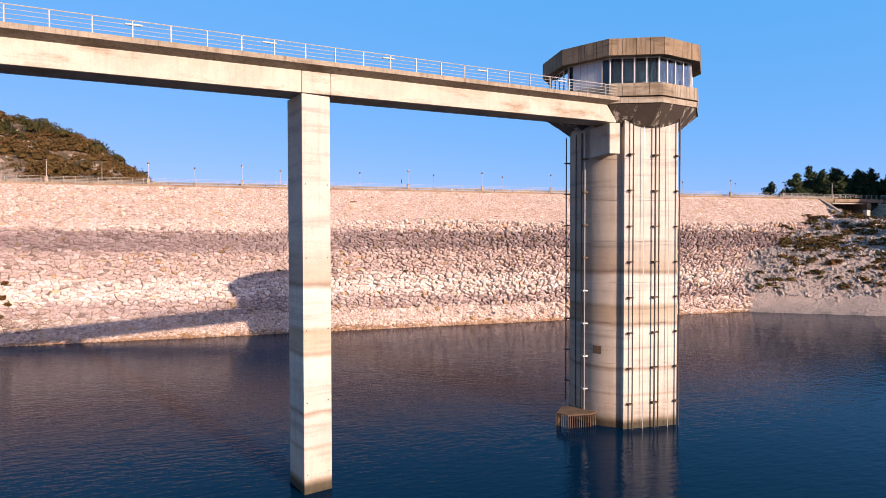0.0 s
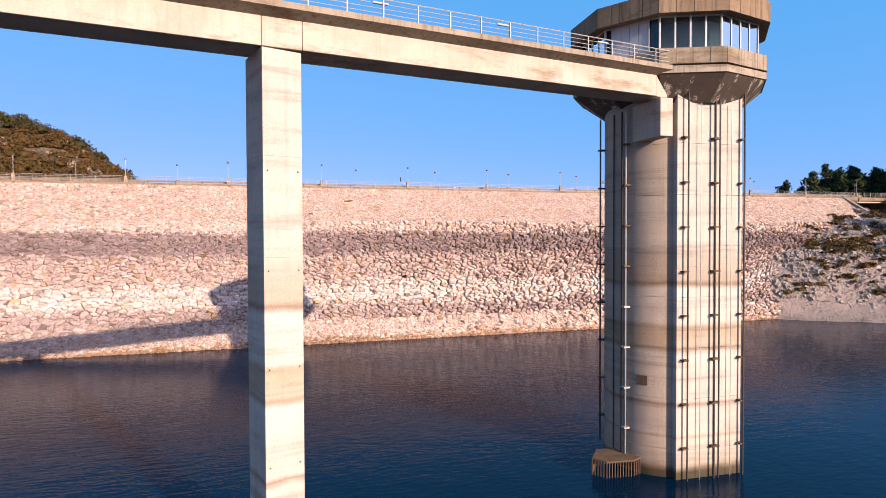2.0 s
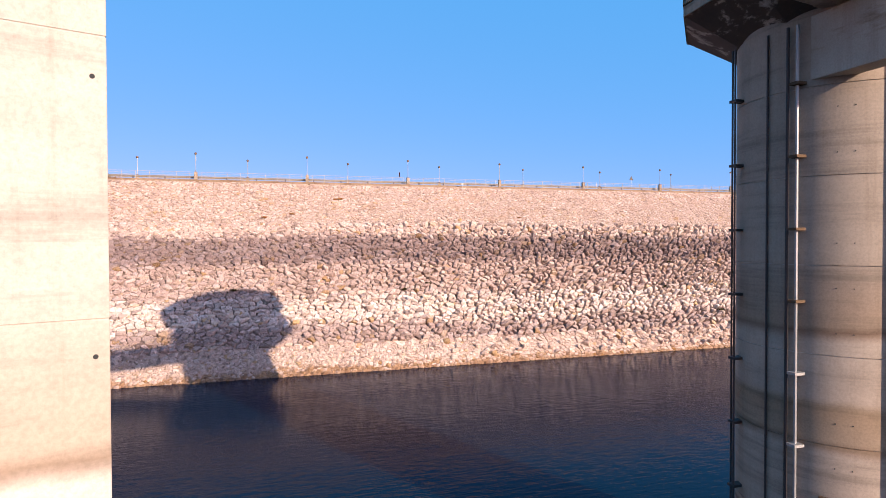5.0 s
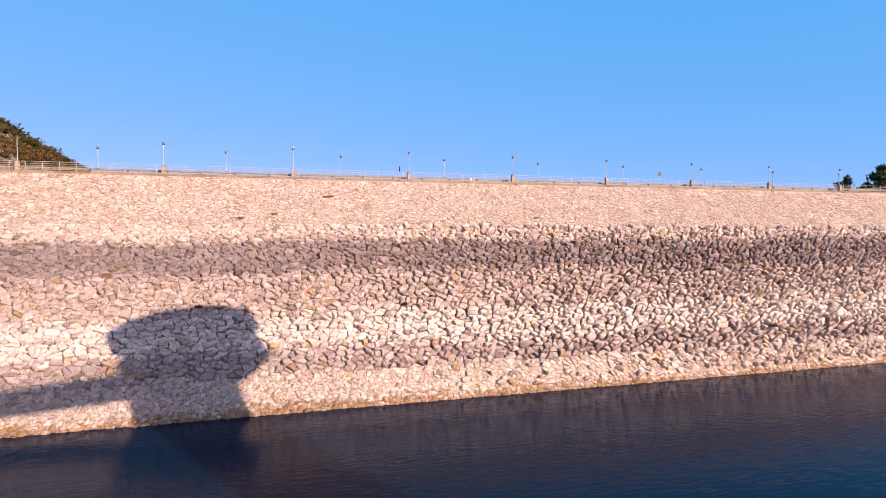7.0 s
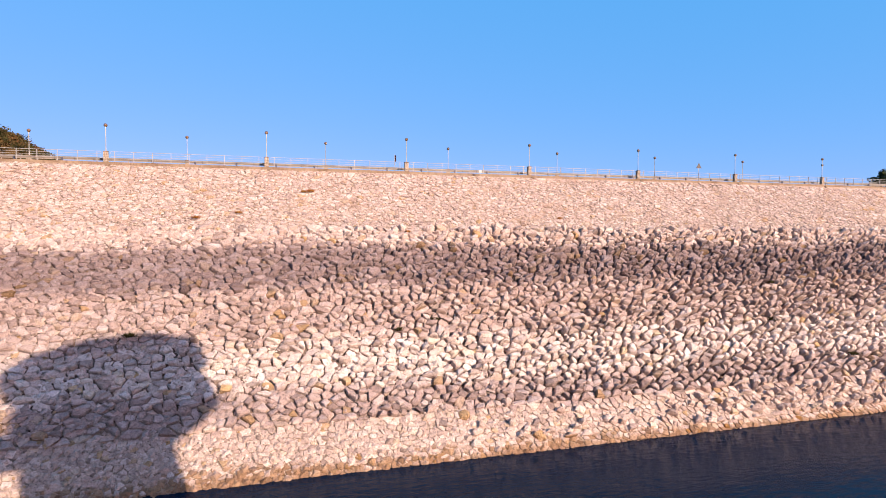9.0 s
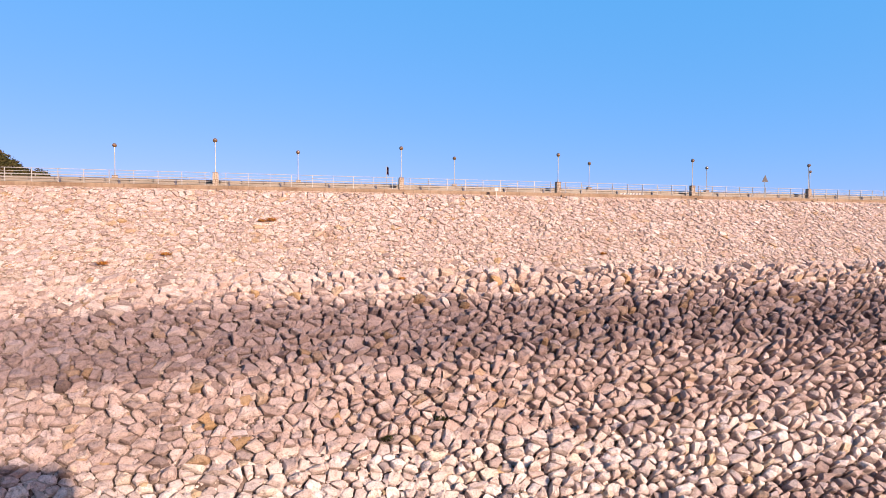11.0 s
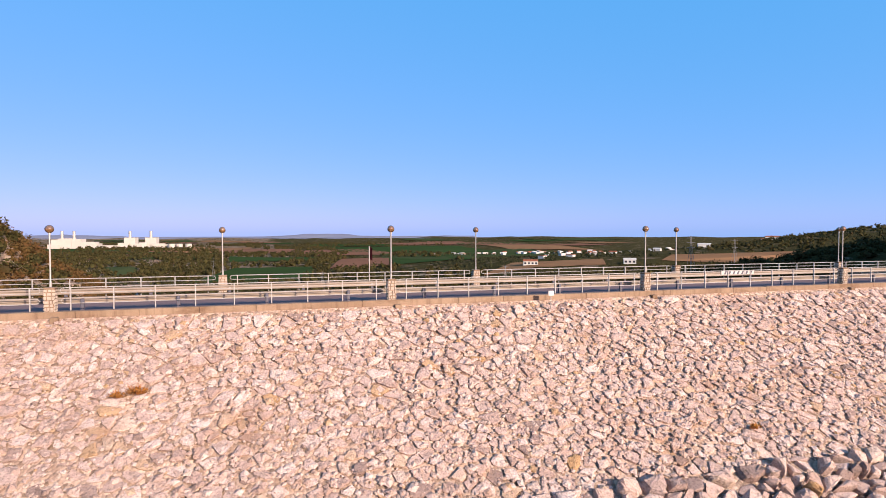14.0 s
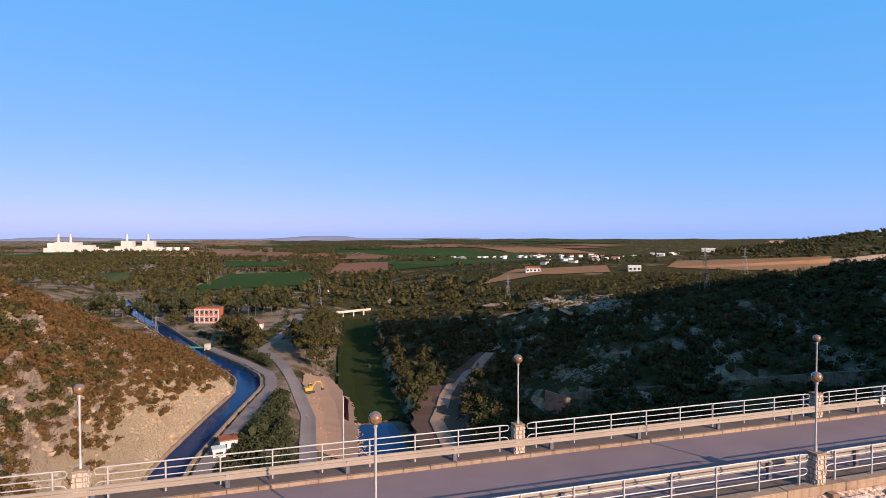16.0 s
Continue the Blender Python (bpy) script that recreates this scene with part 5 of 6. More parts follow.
# tracks and yards
strip("canal_road", [(canal_x(y) + 8.2, y) for y in range(126, 300, 6)], 2.1, 0.25, ROAD, "grey service road along the canal", "road")
strip("valley_road", [(road_b(y), y) for y in range(124, 412, 6)], 2.3, 0.3, ROAD, "grey paved lane through the valley", "road")
strip("dirt_yard", [(17, 150), (18.5, 175), (20, 205), (19, 238)], lambda y: interp(y, (150, 205, 240), (6, 9, 5)), 0.5, DIRT, "bare reddish earth yard by the river", "ground")
strip("river_bank_earth", [(46, 138), (50, 160), (56, 180), (67, 200), (80, 216), (92, 227)], lambda y: interp(y, (138, 170, 205, 230), (8, 9, 7, 4)), 0.3, EARTH, "bare brown earth bank beside the river", "ground")
strip("river_track", [(47, 140), (50, 165), (60, 187), (77, 213), (92, 225)], 2.2, 0.6, DIRT, "dirt track climbing from the river", "road")
strip("hill_track", [(110, 330), (140, 322), (168, 318), (200, 300)], 2.2, 0.5, DIRT, "earth track across the slope", "road")
for sgn, nm in ((-1, "canal_wall_hill_side"), (1, "canal_wall_road_side")):
    wall = bmesh.new()
    pts = [(canal_x(y) + sgn * 4.5, y) for y in range(96, 556, 6)]
    for (xa, ya), (xb, yb) in zip(pts, pts[1:]):
        prism(wall, [(xa - 0.25, ya), (xb - 0.25, yb), (xb + 0.25, yb), (xa + 0.25, ya)] if yb > ya else [], -28.5, -24.9 if sgn > 0 else -25.4)
    bmesh.ops.recalc_face_normals(wall, faces=wall.faces)
    solo(nm, wall, CONCRETE_RAW, "low concrete wall edging the canal", "wall", kind="structure")


def shrubs_on_hill():
    r = random.Random(11)
    h = Heap(21)
    n = 0
    while n < 2200:
        y = r.uniform(14, 300) if r.random() < 0.6 else r.uniform(14, 120)
        x = canal_x(y) - 7 - abs(r.gauss(0, 1)) * (48 if r.random() < 0.6 else 75)
        if x < -190 or not free(x, y):
            continue
        if noise.noise(Vector((x / 17, y / 17, 4.0))) < -0.04 - 0.0016 * (y - 60):
            continue
        z = ground_z(x, y)
        if z > 20 and y < 11 and x > -76:
            continue
        w = r.uniform(0.9, 2.7) * (1.35 if y > 130 else 1)
        h.crown(x, y, z - 0.3, w, w * r.uniform(0.8, 1.2), 90 if y < 200 else 54, 0.25 if y < 160 else 0.38)
        n += 1
    n = 0
    while n < 1700:        # thicker cover above the canal
        y = r.uniform(50, 215)
        x = canal_x(y) - 9 - r.random() * 62 - max(0.0, y - 205) * 0.3
        if noise.noise(Vector((x / 11, y / 11, 7.0))) < (0.0 if y < 135 else -0.12):
            continue
        w = r.uniform(1.0, 2.5)
        h.crown(x, y, ground_z(x, y) - 0.35, w, w * r.uniform(0.8, 1.15), 96, 0.23)
        n += 1
    n = 0
    while n < 1700:        # closed thicket over the cut
        y = r.uniform(118, 300)
        x = canal_x(y) - 10 - r.random() * 48 - max(0.0, min(y - 205, 150)) * 0.30
        w = r.uniform(1.3, 2.9)
        h.crown(x, y, ground_z(x, y) - 0.4, w, w * r.uniform(0.8, 1.1), 78, 0.29)
        n += 1
    n = 0
    while n < 260:         # behind the crest road
        x, y = r.uniform(-98, -46), r.uniform(9.5, 55)
        z = ground_z(x, y)
        if z < 20:
            continue
        w = r.uniform(0.7, 1.9)
        h.crown(x, y, z - 0.3, w, w * r.uniform(0.8, 1.1), 80, 0.22)
        n += 1
    n = 0
    while n < 420:         # patches low on the bare slope
        y = r.uniform(38, 100)
        x = canal_x(y) - 8 - r.random() * 40
        if noise.noise(Vector((x / 9, y / 9, 17.0))) < 0.12:
            continue
        w = r.uniform(0.9, 2.2)
        h.crown(x, y, ground_z(x, y) - 0.3, w, w * r.uniform(0.8, 1.15), 90, 0.23)
        n += 1
    stuff("hillside_scrub", h, LEAF_DRY, "olive-brown maquis scrub on the limestone hill", "shrubs")
    h = Heap(22)
    for _ in range(460):
        y = r.uniform(60, 190) if r.random() < 0.3 else r.uniform(48, 118)
        x = canal_x(y) - 11 - abs(r.gauss(0, 1)) * 34
        w = r.uniform(1.6, 3.0)
        h.crown(x, y, ground_z(x, y) - 0.3, w, w * 1.2, 130, 0.3)
    stuff("hillside_green_bushes", h, LEAF_GREEN, "dark green lentisk bushes on the limestone hill", "shrubs")
    h = Heap(23)
    for _ in range(2600):
        y = r.uniform(20, 200) if r.random() < 0.6 else r.uniform(50, 125)
        x = canal_x(y) - 5 - abs(r.gauss(0, 1)) * 42
        z = ground_z(x, y)
        if noise.noise(Vector((x / 17, y / 17, 4.0))) > 0.18:
            continue
        h.boulder(x, y, z - 0.25, r.uniform(0.3, 1.1), r.uniform(-0.4, 0.4))
    stuff("hillside_outcrops", h, HILL_ROCK, "pale limestone outcrops on the hillside", "rocks")


shrubs_on_hill()


def cut_faces():
    """Broken rock of the canal cutting and of the scars across the river."""
    r = random.Random(41)
    h = Heap(24)
    for _ in range(150):
        y = r.uniform(110, 222)
        x = canal_x(y) - 5.2 - r.random() ** 1.3 * 7
        s = r.uniform(0.3, 1.3)
        h.boulder(x, y, ground_z(x, y) - 0.55 * s, s, r.uniform(0, 3))
    stuff("canal_cutting_rocks", h, OCHRE, "ochre broken rock face above the canal", "rocks")
    h = Heap(25)
    for a, b, n, big in (((188, 343), (158, 300), 240, 2.6), ((192, 320), (165, 285), 240, 2.6), ((192, 300), (163, 238), 300, 2.6), ((176, 254), (152, 190), 200, 2.2), ((97, 180), (112, 173), 160, 1.4), ((107, 156), (100, 172), 120, 1.4)):
        for _ in range(n):
            t = r.random()
            x, y = a[0] + (b[0] - a[0]) * t + r.gauss(0, 4), a[1] + (b[1] - a[1]) * t + r.gauss(0, 4)
            s = r.uniform(0.5, big)
            h.boulder(x, y, ground_z(x, y) - 0.35 * s, s * 0.8, r.uniform(0, 3))
    stuff("quarry_scar_rocks", h, PALE_ROCK, "pale rock scars on the shaded valley side", "rocks")


cut_faces()


def yard_rubble():
    """Spoil tipped along the river side of the yard."""
    r = random.Random(61)
    h = Heap(63)
    for _ in range(900):
        y = r.uniform(146, 240)
        x = interp(y, (150, 205, 240), (23.5, 28.5, 24)) + r.gauss(0, 1.1) if r.random() < 0.7 else r.uniform(13, 27)
        h.rock(x, y, ground_z(x, y) + 0.45, r.uniform(0.12, 0.6))
    stuff("yard_rubble", h, DIRT, "reddish spoil and rubble tipped along the yard", "rubble")


yard_rubble()
strip("quarry_track", [(162, 390), (157, 357), (153.5, 348), (155, 308), (153, 271), (152, 235)], 2.2, 0.7, DIRT, "earth track below the rock scars", "road")
strip("earth_bank", [(146, 401), (150, 385), (155, 372), (146, 363)], 5.5, 0.7, DIRT, "bare orange earth bank", "ground")
strip("earth_mound", [(100, 262), (106, 252), (101, 245)], 4.0, 0.8, DIRT, "bare earth mound above the river", "ground")


def valley_plants():
    r = random.Random(12)
    h = Heap(31)
    n = 0
    while n < 4300:        # slope on the right of the river
        y = r.uniform(60, 470) if r.random() < 0.55 else r.uniform(70, 260)
        x = river_x(y) + 14 + r.random() ** 1.1 * 280
        if not free(x, y) or (abs(x - 150) < 26 and abs(y - 262) < 22):
            continue
        if noise.noise(Vector((x / 25, y / 25, 9.0))) < -0.25 or 140 < x < 196 and abs(x - 172 - (y - 290) * 0.2) < 13 and 235 < y < 345:
            continue
        w = r.uniform(1.4, 4.0)
        h.crown(x, y, ground_z(x, y) - 0.4, w, w * r.uniform(0.9, 1.5), 54, 0.45, 4)
        n += 1
    stuff("valley_scrub", h, LEAF_GREEN, "dark green scrub covering the valley side", "shrubs")
    h = Heap(32)
    n = 0
    while n < 420:         # along the river and between the roads
        y = r.uniform(105, 430)
        x = r.choice((river_x(y) + r.gauss(-15, 3.5), river_x(y) + r.gauss(15, 4), road_b(y) - r.uniform(5, 9), canal_x(y) + r.uniform(13, 17)))
        if not free(x, y):
            continue
        w = r.uniform(1.0, 2.6)
        h.crown(x, y, ground_z(x, y) - 0.3, w, w * r.uniform(1.0, 1.4), 60, 0.36, 4)
        n += 1
    n = 0
    while n < 150:         # thicket between the canal road and the lane
        y = r.uniform(128, 330)
        a, b = canal_x(y) + 14, road_b(y) - 4
        if b - a < 3:
            b = a + 3
        x = r.uniform(a, b)
        if not free(x, y):
            continue
        w = r.uniform(1.6, 3.4)
        h.crown(x, y, ground_z(x, y) - 0.3, w, w * r.uniform(1.1, 1.7), 110, 0.36, 5)
        n += 1
    stuff("riverside_bushes", h, LEAF_OLIVE, "grey-green bushes along lane and river", "shrubs")
    h = Heap(33)
    n = 0
    while n < 1500:        # olive groves and hedges on the rolling land
        y = r.uniform(420, 1250)
        x = r.uniform(60, 950) if r.random() < 0.7 else r.uniform(-450, 60)
        if not free(x, y) or noise.noise(Vector((x / 110, y / 110, 2.0))) < -0.02:
            continue
        w = r.uniform(2.2, 4.5)
        h.crown(x, y, ground_z(x, y) - 0.5, w, w * r.uniform(1.0, 1.4), 33, 0.8, 3)
        n += 1
    stuff("olive_groves", h, LEAF_OLIVE, "olive trees dotted over the rolling fields", "trees")
    h = Heap(34)
    n = 0
    while n < 5200:        # woods on the plain
        y = r.uniform(430, 2600)
        x = r.gauss(-180, 330) * (0.6 + y / 2200)
        if not free(x, y) or x > 0.28 * y + 60:
            continue
        if noise.noise(Vector((x / 160, y / 230, 5.0))) < (-0.22 if y < 1500 else -0.02):
            continue
        w = r.uniform(3, 7.5)
        h.crown(x, y, ground_z(x, y) - 1, w, w * r.uniform(1.2, 1.9), 27, 1.5, 3)
        n += 1
    n = 0
    while n < 900:         # dark wooded ridge past the stubble
        x, y = r.uniform(560, 1250), r.uniform(470, 980)
        if not free(x, y) or y > x * 1.15:
            continue
        w = r.uniform(3, 7)
        h.crown(x, y, ground_z(x, y) - 0.8, w, w * r.uniform(0.9, 1.4), 14, 1.6, 3)
        n += 1
    stuff("plain_woods", h, LEAF_GREEN, "dark woods along the valley floor", "trees")


valley_plants()


def make_tree(name, label, leaf, tall, wide, seed, count=420, size=0.42, trunk=0.22, bare=0.35, group=""):
    """A tapered trunk with limbs and a crown of leaf sprays in uneven masses."""
    r = random.Random(seed)
    t = thing(name, label, "tree", group)
    bm = bmesh.new()
    tube(bm, [(0, 0, -0.6), (0.1 * wide, 0, tall * 0.35), (0.05 * wide, 0.06 * wide, tall * 0.8)], trunk, 7, trunk * 0.3)
    part("trunk", bm, BARK, t)
    h = Heap(seed)
    for k in range(7):
        a = k * 2.4 + r.uniform(-0.4, 0.4)
        z0 = tall * r.uniform(bare, 0.75)
        ln = wide * r.uniform(0.5, 0.95)
        end = (ln * math.cos(a), ln * math.sin(a), z0 + tall * r.uniform(0.05, 0.2))
        bm = bmesh.new()
        tube(bm, [(0.06 * wide, 0.03 * wide, z0), (end[0] * 0.5, end[1] * 0.5, z0 + tall * 0.05), end], trunk * 0.4, 5, trunk * 0.12)
        part("limb", bm, BARK, t)
        q = wide * r.uniform(0.38, 0.6)
        h.leaves(end, (q, q, q * r.uniform(0.7, 1.1)), count // 9, size)
        h.lump(end, (q * 0.5, q * 0.5, q * 0.45))
    for z, q in ((0.66, 0.6), (0.86, 0.48), (0.97, 0.3)):
        h.leaves((0.05 * wide, 0.03 * wide, tall * z), (wide * q, wide * q, tall * 0.16), count // 9, size)
        h.lump((0, 0, tall * z), (wide * q * 0.6, wide * q * 0.6, tall * 0.1))
    part("crown", h.mesh("crown", leaf), leaf, t)
    return t


def place(src, spots):
    src.matrix_basis = pose(spots[0][0], spots[0][1], ground_z(*spots[0]), 0, 0, 0)
    r = random.Random(5)
    for x, y in spots[1:]:
        copy_thing(src, pose(x, y, ground_z(x, y) - r.uniform(0, 1.5), 0, 0, r.uniform(0, 360)))


poplar = make_tree("riverside_tree", "tall green riverside tree with a broad crown", LEAF_GREEN, 13, 4.6, 41, 560, 0.55, 0.3, 0.3, "trees by the river")
place(poplar, [(16, 262), (19, 270), (22, 280), (26, 292), (24, 304), (29, 316), (33, 300), (20, 250), (31, 330), (36, 345), (12, 285), (38, 362), (26, 345), (18, 296), (21, 310), (24, 322), (15, 274), (28, 338), (23, 290), (30, 352), (17, 284), (34, 372), (-50, 352), (-58, 416), (-66, 431), (-72, 446), (-50, 426), (-48, 412), (-8, 277), (-5, 264), (-12, 289), (-12, 305), (-17, 300), (-14, 318), (-22, 310), (-8, 296)])
cone = make_tree("slope_tree", "dense dark tree on the shaded valley side", LEAF_GREEN, 9, 3.4, 42, 420, 0.5, 0.22, 0.25, "trees on the valley side")
place(cone, [(66, 240), (58, 255), (70, 262), (80, 250), (88, 268), (63, 280), (74, 295), (95, 240), (54, 232), (104, 255), (128, 232), (134, 226), (86, 305), (66, 318), (112, 300), (98, 290), (58, 300), (120, 210), (140, 190)])
euca = make_tree("eucalyptus", "tall slender eucalyptus by the buildings", LEAF_OLIVE, 15, 3.6, 43, 420, 0.6, 0.26, 0.35, "eucalyptus row")
place(euca, [(-12, 402), (-7, 404), (-2, 406), (3, 408), (8, 409), (13, 411), (-18, 400), (-58, 402), (-64, 412), (-54, 420), (-50, 408), (-70, 400), (-78, 420), (-84, 432), (-60, 436), (-46, 432), (-90, 415), (-100, 440), (-110, 455), (-72, 450)])
pine = make_tree("pine_tree", "dark tall pine on the hill past the dam's end", LEAF_PINE, 13.0, 3.6, 44, 760, 0.42, 0.24, 0.2, "pines past the dam's end")
low_pine = make_tree("pine_tree", "bushy dark pine on the hill past the dam's end", LEAF_PINE, 9.0, 3.6, 45, 700, 0.42, 0.2, 0.15, "pines past the dam's end")
pr = random.Random(9)
# the spots near y -80 are unseen pines, added to fray the bank's shadow edge
place(pine, [(136 + i * 2.6 + pr.uniform(-3, 3), 40 + pr.uniform(-10, 12)) for i in range(26)] + [(116 + 6 * i + pr.uniform(-2, 2), -82 + pr.uniform(-10, 10)) for i in range(1)])
place(low_pine, [(118 + i * 3.0 + pr.uniform(-3, 3), 34 + pr.uniform(-8, 10)) for i in range(26)] + [(124 + i * 2.6 + pr.uniform(-3, 3), 44 + pr.uniform(-8, 10)) for i in range(24)] + [(115 + 4 * i + pr.uniform(-2, 2), -80 + pr.uniform(-16, 14)) for i in range(4)])


def z_band(x, y):
    return ground_z(x, y)


def lake_banks():
    r = random.Random(14)
    h = Heap(51)
    for _ in range(34000):
        x, y = r.uniform(50, 126), r.uniform(-60, -2)
        s = (x - 51) * 0.53 + (y + 27.3) * 0.845
        if s < 0.3 or 101 < x < 117 and y > -13:
            continue
        z = ground_z(x, y)
        if z < face_z(y) - 0.1 and x < 103:
            continue
        h.rock(x, y, z, r.uniform(0.05, 0.13) if s < 5 else r.uniform(0.08, 0.24) if r.random() < 0.8 else r.uniform(0.24, 0.46))
    for _ in range(260):
        x, y = r.uniform(-75, -54), r.uniform(-40, -12)
        z = ground_z(x, y)
        if z > face_z(y) and z > 0:
            h.rock(x, y, z, r.uniform(0.12, 0.45))
    stuff("bank_rocks", h, BANK_ROCK, "scattered limestone rocks on the lake bank", "rocks")
    h = Heap(52)
    for _ in range(900):
        x, y = r.uniform(58, 122), r.uniform(-45, -4)
        s = (x - 51) * 0.53 + (y + 27.3) * 0.845
        if s < 5 or 101 < x < 117 and y > -13 or noise.noise(Vector((x / 9, z_band(x, y) / 1.1, 1.0))) < -0.08:
            continue
        w = r.uniform(0.6, 1.7)
        h.crown(x, y, ground_z(x, y) - 0.2, w, w * 0.6, 70, 0.22, 4)
    for x, y, w in ((-58.2, -22.5, 0.8), (-57.3, -23.2, 0.6), (-59.5, -23.8, 0.9), (-58.6, -20.6, 0.6), (-60.5, -22.5, 1.0), (-57.8, -24.6, 0.5)):
        h.crown(x, y, max(ground_z(x, y), face_z(y)), w, w, 90, 0.2, 4)
    stuff("bank_scrub", h, LEAF_RUST, "rust-brown dry scrub on the lake bank", "shrubs")
    h = Heap(53)
    for _ in range(1500):
        x, y = r.uniform(66, 124), r.uniform(-45, -6)
        s = (x - 51) * 0.53 + (y + 27.3) * 0.845
        if s < 10 or 101 < x < 117 and y > -13 or noise.noise(Vector((x / 8, ground_z(x, y) / 1.3, 5.0))) < -0.02:
            continue
        w = r.uniform(0.5, 1.5)
        h.crown(x, y, ground_z(x, y) - 0.2, w, w * 0.7, 60, 0.2, 4)
    stuff("bank_bushes", h, LEAF_DRY, "olive-green low bushes on the stony lake bank", "shrubs")


lake_banks()


def driftwood():
    """Tangle of bare branches thrown up at the water's edge."""
    r = random.Random(19)
    bm = bmesh.new()
    for _ in range(150):
        x, y = r.uniform(-61, -52.6), r.uniform(-26.6, -24.2)
        z = max(face_z(y), ground_z(x, y)) + 0.15 + r.uniform(0, 0.5) * max(0, (-53 - x) / 8)
        a, ln = r.uniform(0, 6.28), r.uniform(0.5, 1.6)
        dx, dy = ln * math.cos(a), ln * 0.5 * math.sin(a)
        tube(bm, [(x, y, z), (x + dx * 0.5, y + dy * 0.5, z + r.uniform(-0.1, 0.35)), (x + dx, y + dy, z + dy * 0.9 + r.uniform(-0.1, 0.25))], 0.035, 4, 0.012)
    solo("driftwood", bm, DRIFTWOOD, "tangle of bare driftwood branches at the water's edge", "driftwood", kind="stuff")


driftwood()


def tuft(x, y, w, leaf, label, blades=60):
    z = face_z(y)
    h = Heap(int(abs(x) * 10) + 60)
    r = h.r
    a = r.uniform(0, 6.28, blades)
    q = np.sqrt(r.uniform(0, 1, blades)) * w
    base = np.stack([q * np.cos(a), q * np.sin(a) * 0.6, np.zeros(blades)], 1)
    lean = np.stack([np.cos(a) * 0.5, np.sin(a) * 0.5 - 0.25, np.full(blades, 0.55)], 1) * (w * r.uniform(0.7, 1.5, (blades, 1)))
    side = np.stack([-np.sin(a), np.cos(a), np.zeros(blades)], 1) * w * 0.07
    v = np.stack([base - side, base + side, base + lean], 1).reshape(-1, 3)
    h.add(v, np.arange(3 * blades).reshape(-1, 3))
    h.leaves((0, 0, w * 0.25), (w * 0.8, w * 0.6, w * 0.3), 50, w * 0.18)
    ob = solo("grass_tuft", h.mesh("grass_tuft", leaf), leaf, label, "plant", "tufts between the dam's blocks")
    ob.location = (x, y, z + 0.15)


for x, y, w in ((-5.2, -19.95, 0.42), (-2.2, -19.4, 0.45), (30.7, -20.6, 0.6), (37.0, -23.7, 0.55), (-24.3, -19.6, 0.5), (33.5, -17.5, 0.4)):
    tuft(x, y, w, LEAF_GREEN, "green tuft of grass growing between limestone blocks")
for x, y, w in ((-10.8, -4.5, 0.4), (-11.5, -4.6, 0.32), (-17.5, -8.2, 0.35), (-21.0, -9.0, 0.35), (14.6, -8.6, 0.3), (3.5, -10.6, 0.3), (-2.4, -10.9, 0.3)):
    tuft(x, y, w, LEAF_ORANGE, "rust-red dry grass between facing stones")

# ---------------------------------------------------------------- spillway bridge at the dam's end
sp = thing("spillway_bridge", "concrete road bridge over the dark spillway gap", "bridge", kind="")
part("deck_beam", boxed(101.4, 116.4, 0.1, 0.9, 20.7, 21.96, bevel=0.03), CONCRETE, sp)
part("deck_beam", boxed(101.4, 116.4, 5.2, 6.2, 20.7, 21.66, bevel=0.03), CONCRETE, sp)
part("abutment", boxed(100.4, 101.8, -0.3, 6.2, 12, 20.98, bevel=0.03), CONCRETE_OLD, sp)
part("abutment", boxed(115.8, 117.2, -0.3, 6.2, 12, 20.98, bevel=0.03), CONCRETE_OLD, sp)
part("gate_wall", boxed(101.8, 115.8, 5.0, 5.2, 12, 20.7), CONCRETE_OLD, sp)
bm = bmesh.new()
prism(bm, [(100.5, -0.35), (101.2, -0.35), (100.0, -7.4), (99.3, -7.4)], 12.0, 21.9)
for v in bm.verts:
    if v.co.y < -5 and v.co.z > 15:
        v.co.z = 18.2
bmesh.ops.recalc_face_normals(bm, faces=bm.faces)
part("wing_wall", bm, CONCRETE_MID, sp, "sloping concrete wing wall")
part("end_block", boxed(108.2, 109.3, -6.2, -5.2, 14, 19.0, bevel=0.03), CONCRETE, sp)
rl = copy_thing(first, pose(105, -0.05, CREST))
rl = copy_thing(first, pose(120, -0.05, CREST))

# ---------------------------------------------------------------- buildings of the valley
def gable(bm, x0, x1, y0, y1, z, rise, over=0.3):
    a = [bm.verts.new(p) for p in ((x0 - over, y0 - over, z), (x1 + over, y0 - over, z), (x1 + over, y1 + over, z), (x0 - over, y1 + over, z))]
    r = [bm.verts.new((x0 - over, (y0 + y1) / 2, z + rise)), bm.verts.new((x1 + over, (y0 + y1) / 2, z + rise))]
    for q in ((a[0], a[1], r[1], r[0]), (a[2], a[3], r[0], r[1]), (a[1], a[2], r[1]), (a[3], a[0], r[0]), (a[3], a[2], a[1], a[0])):
        bm.faces.new(q)
    return bm


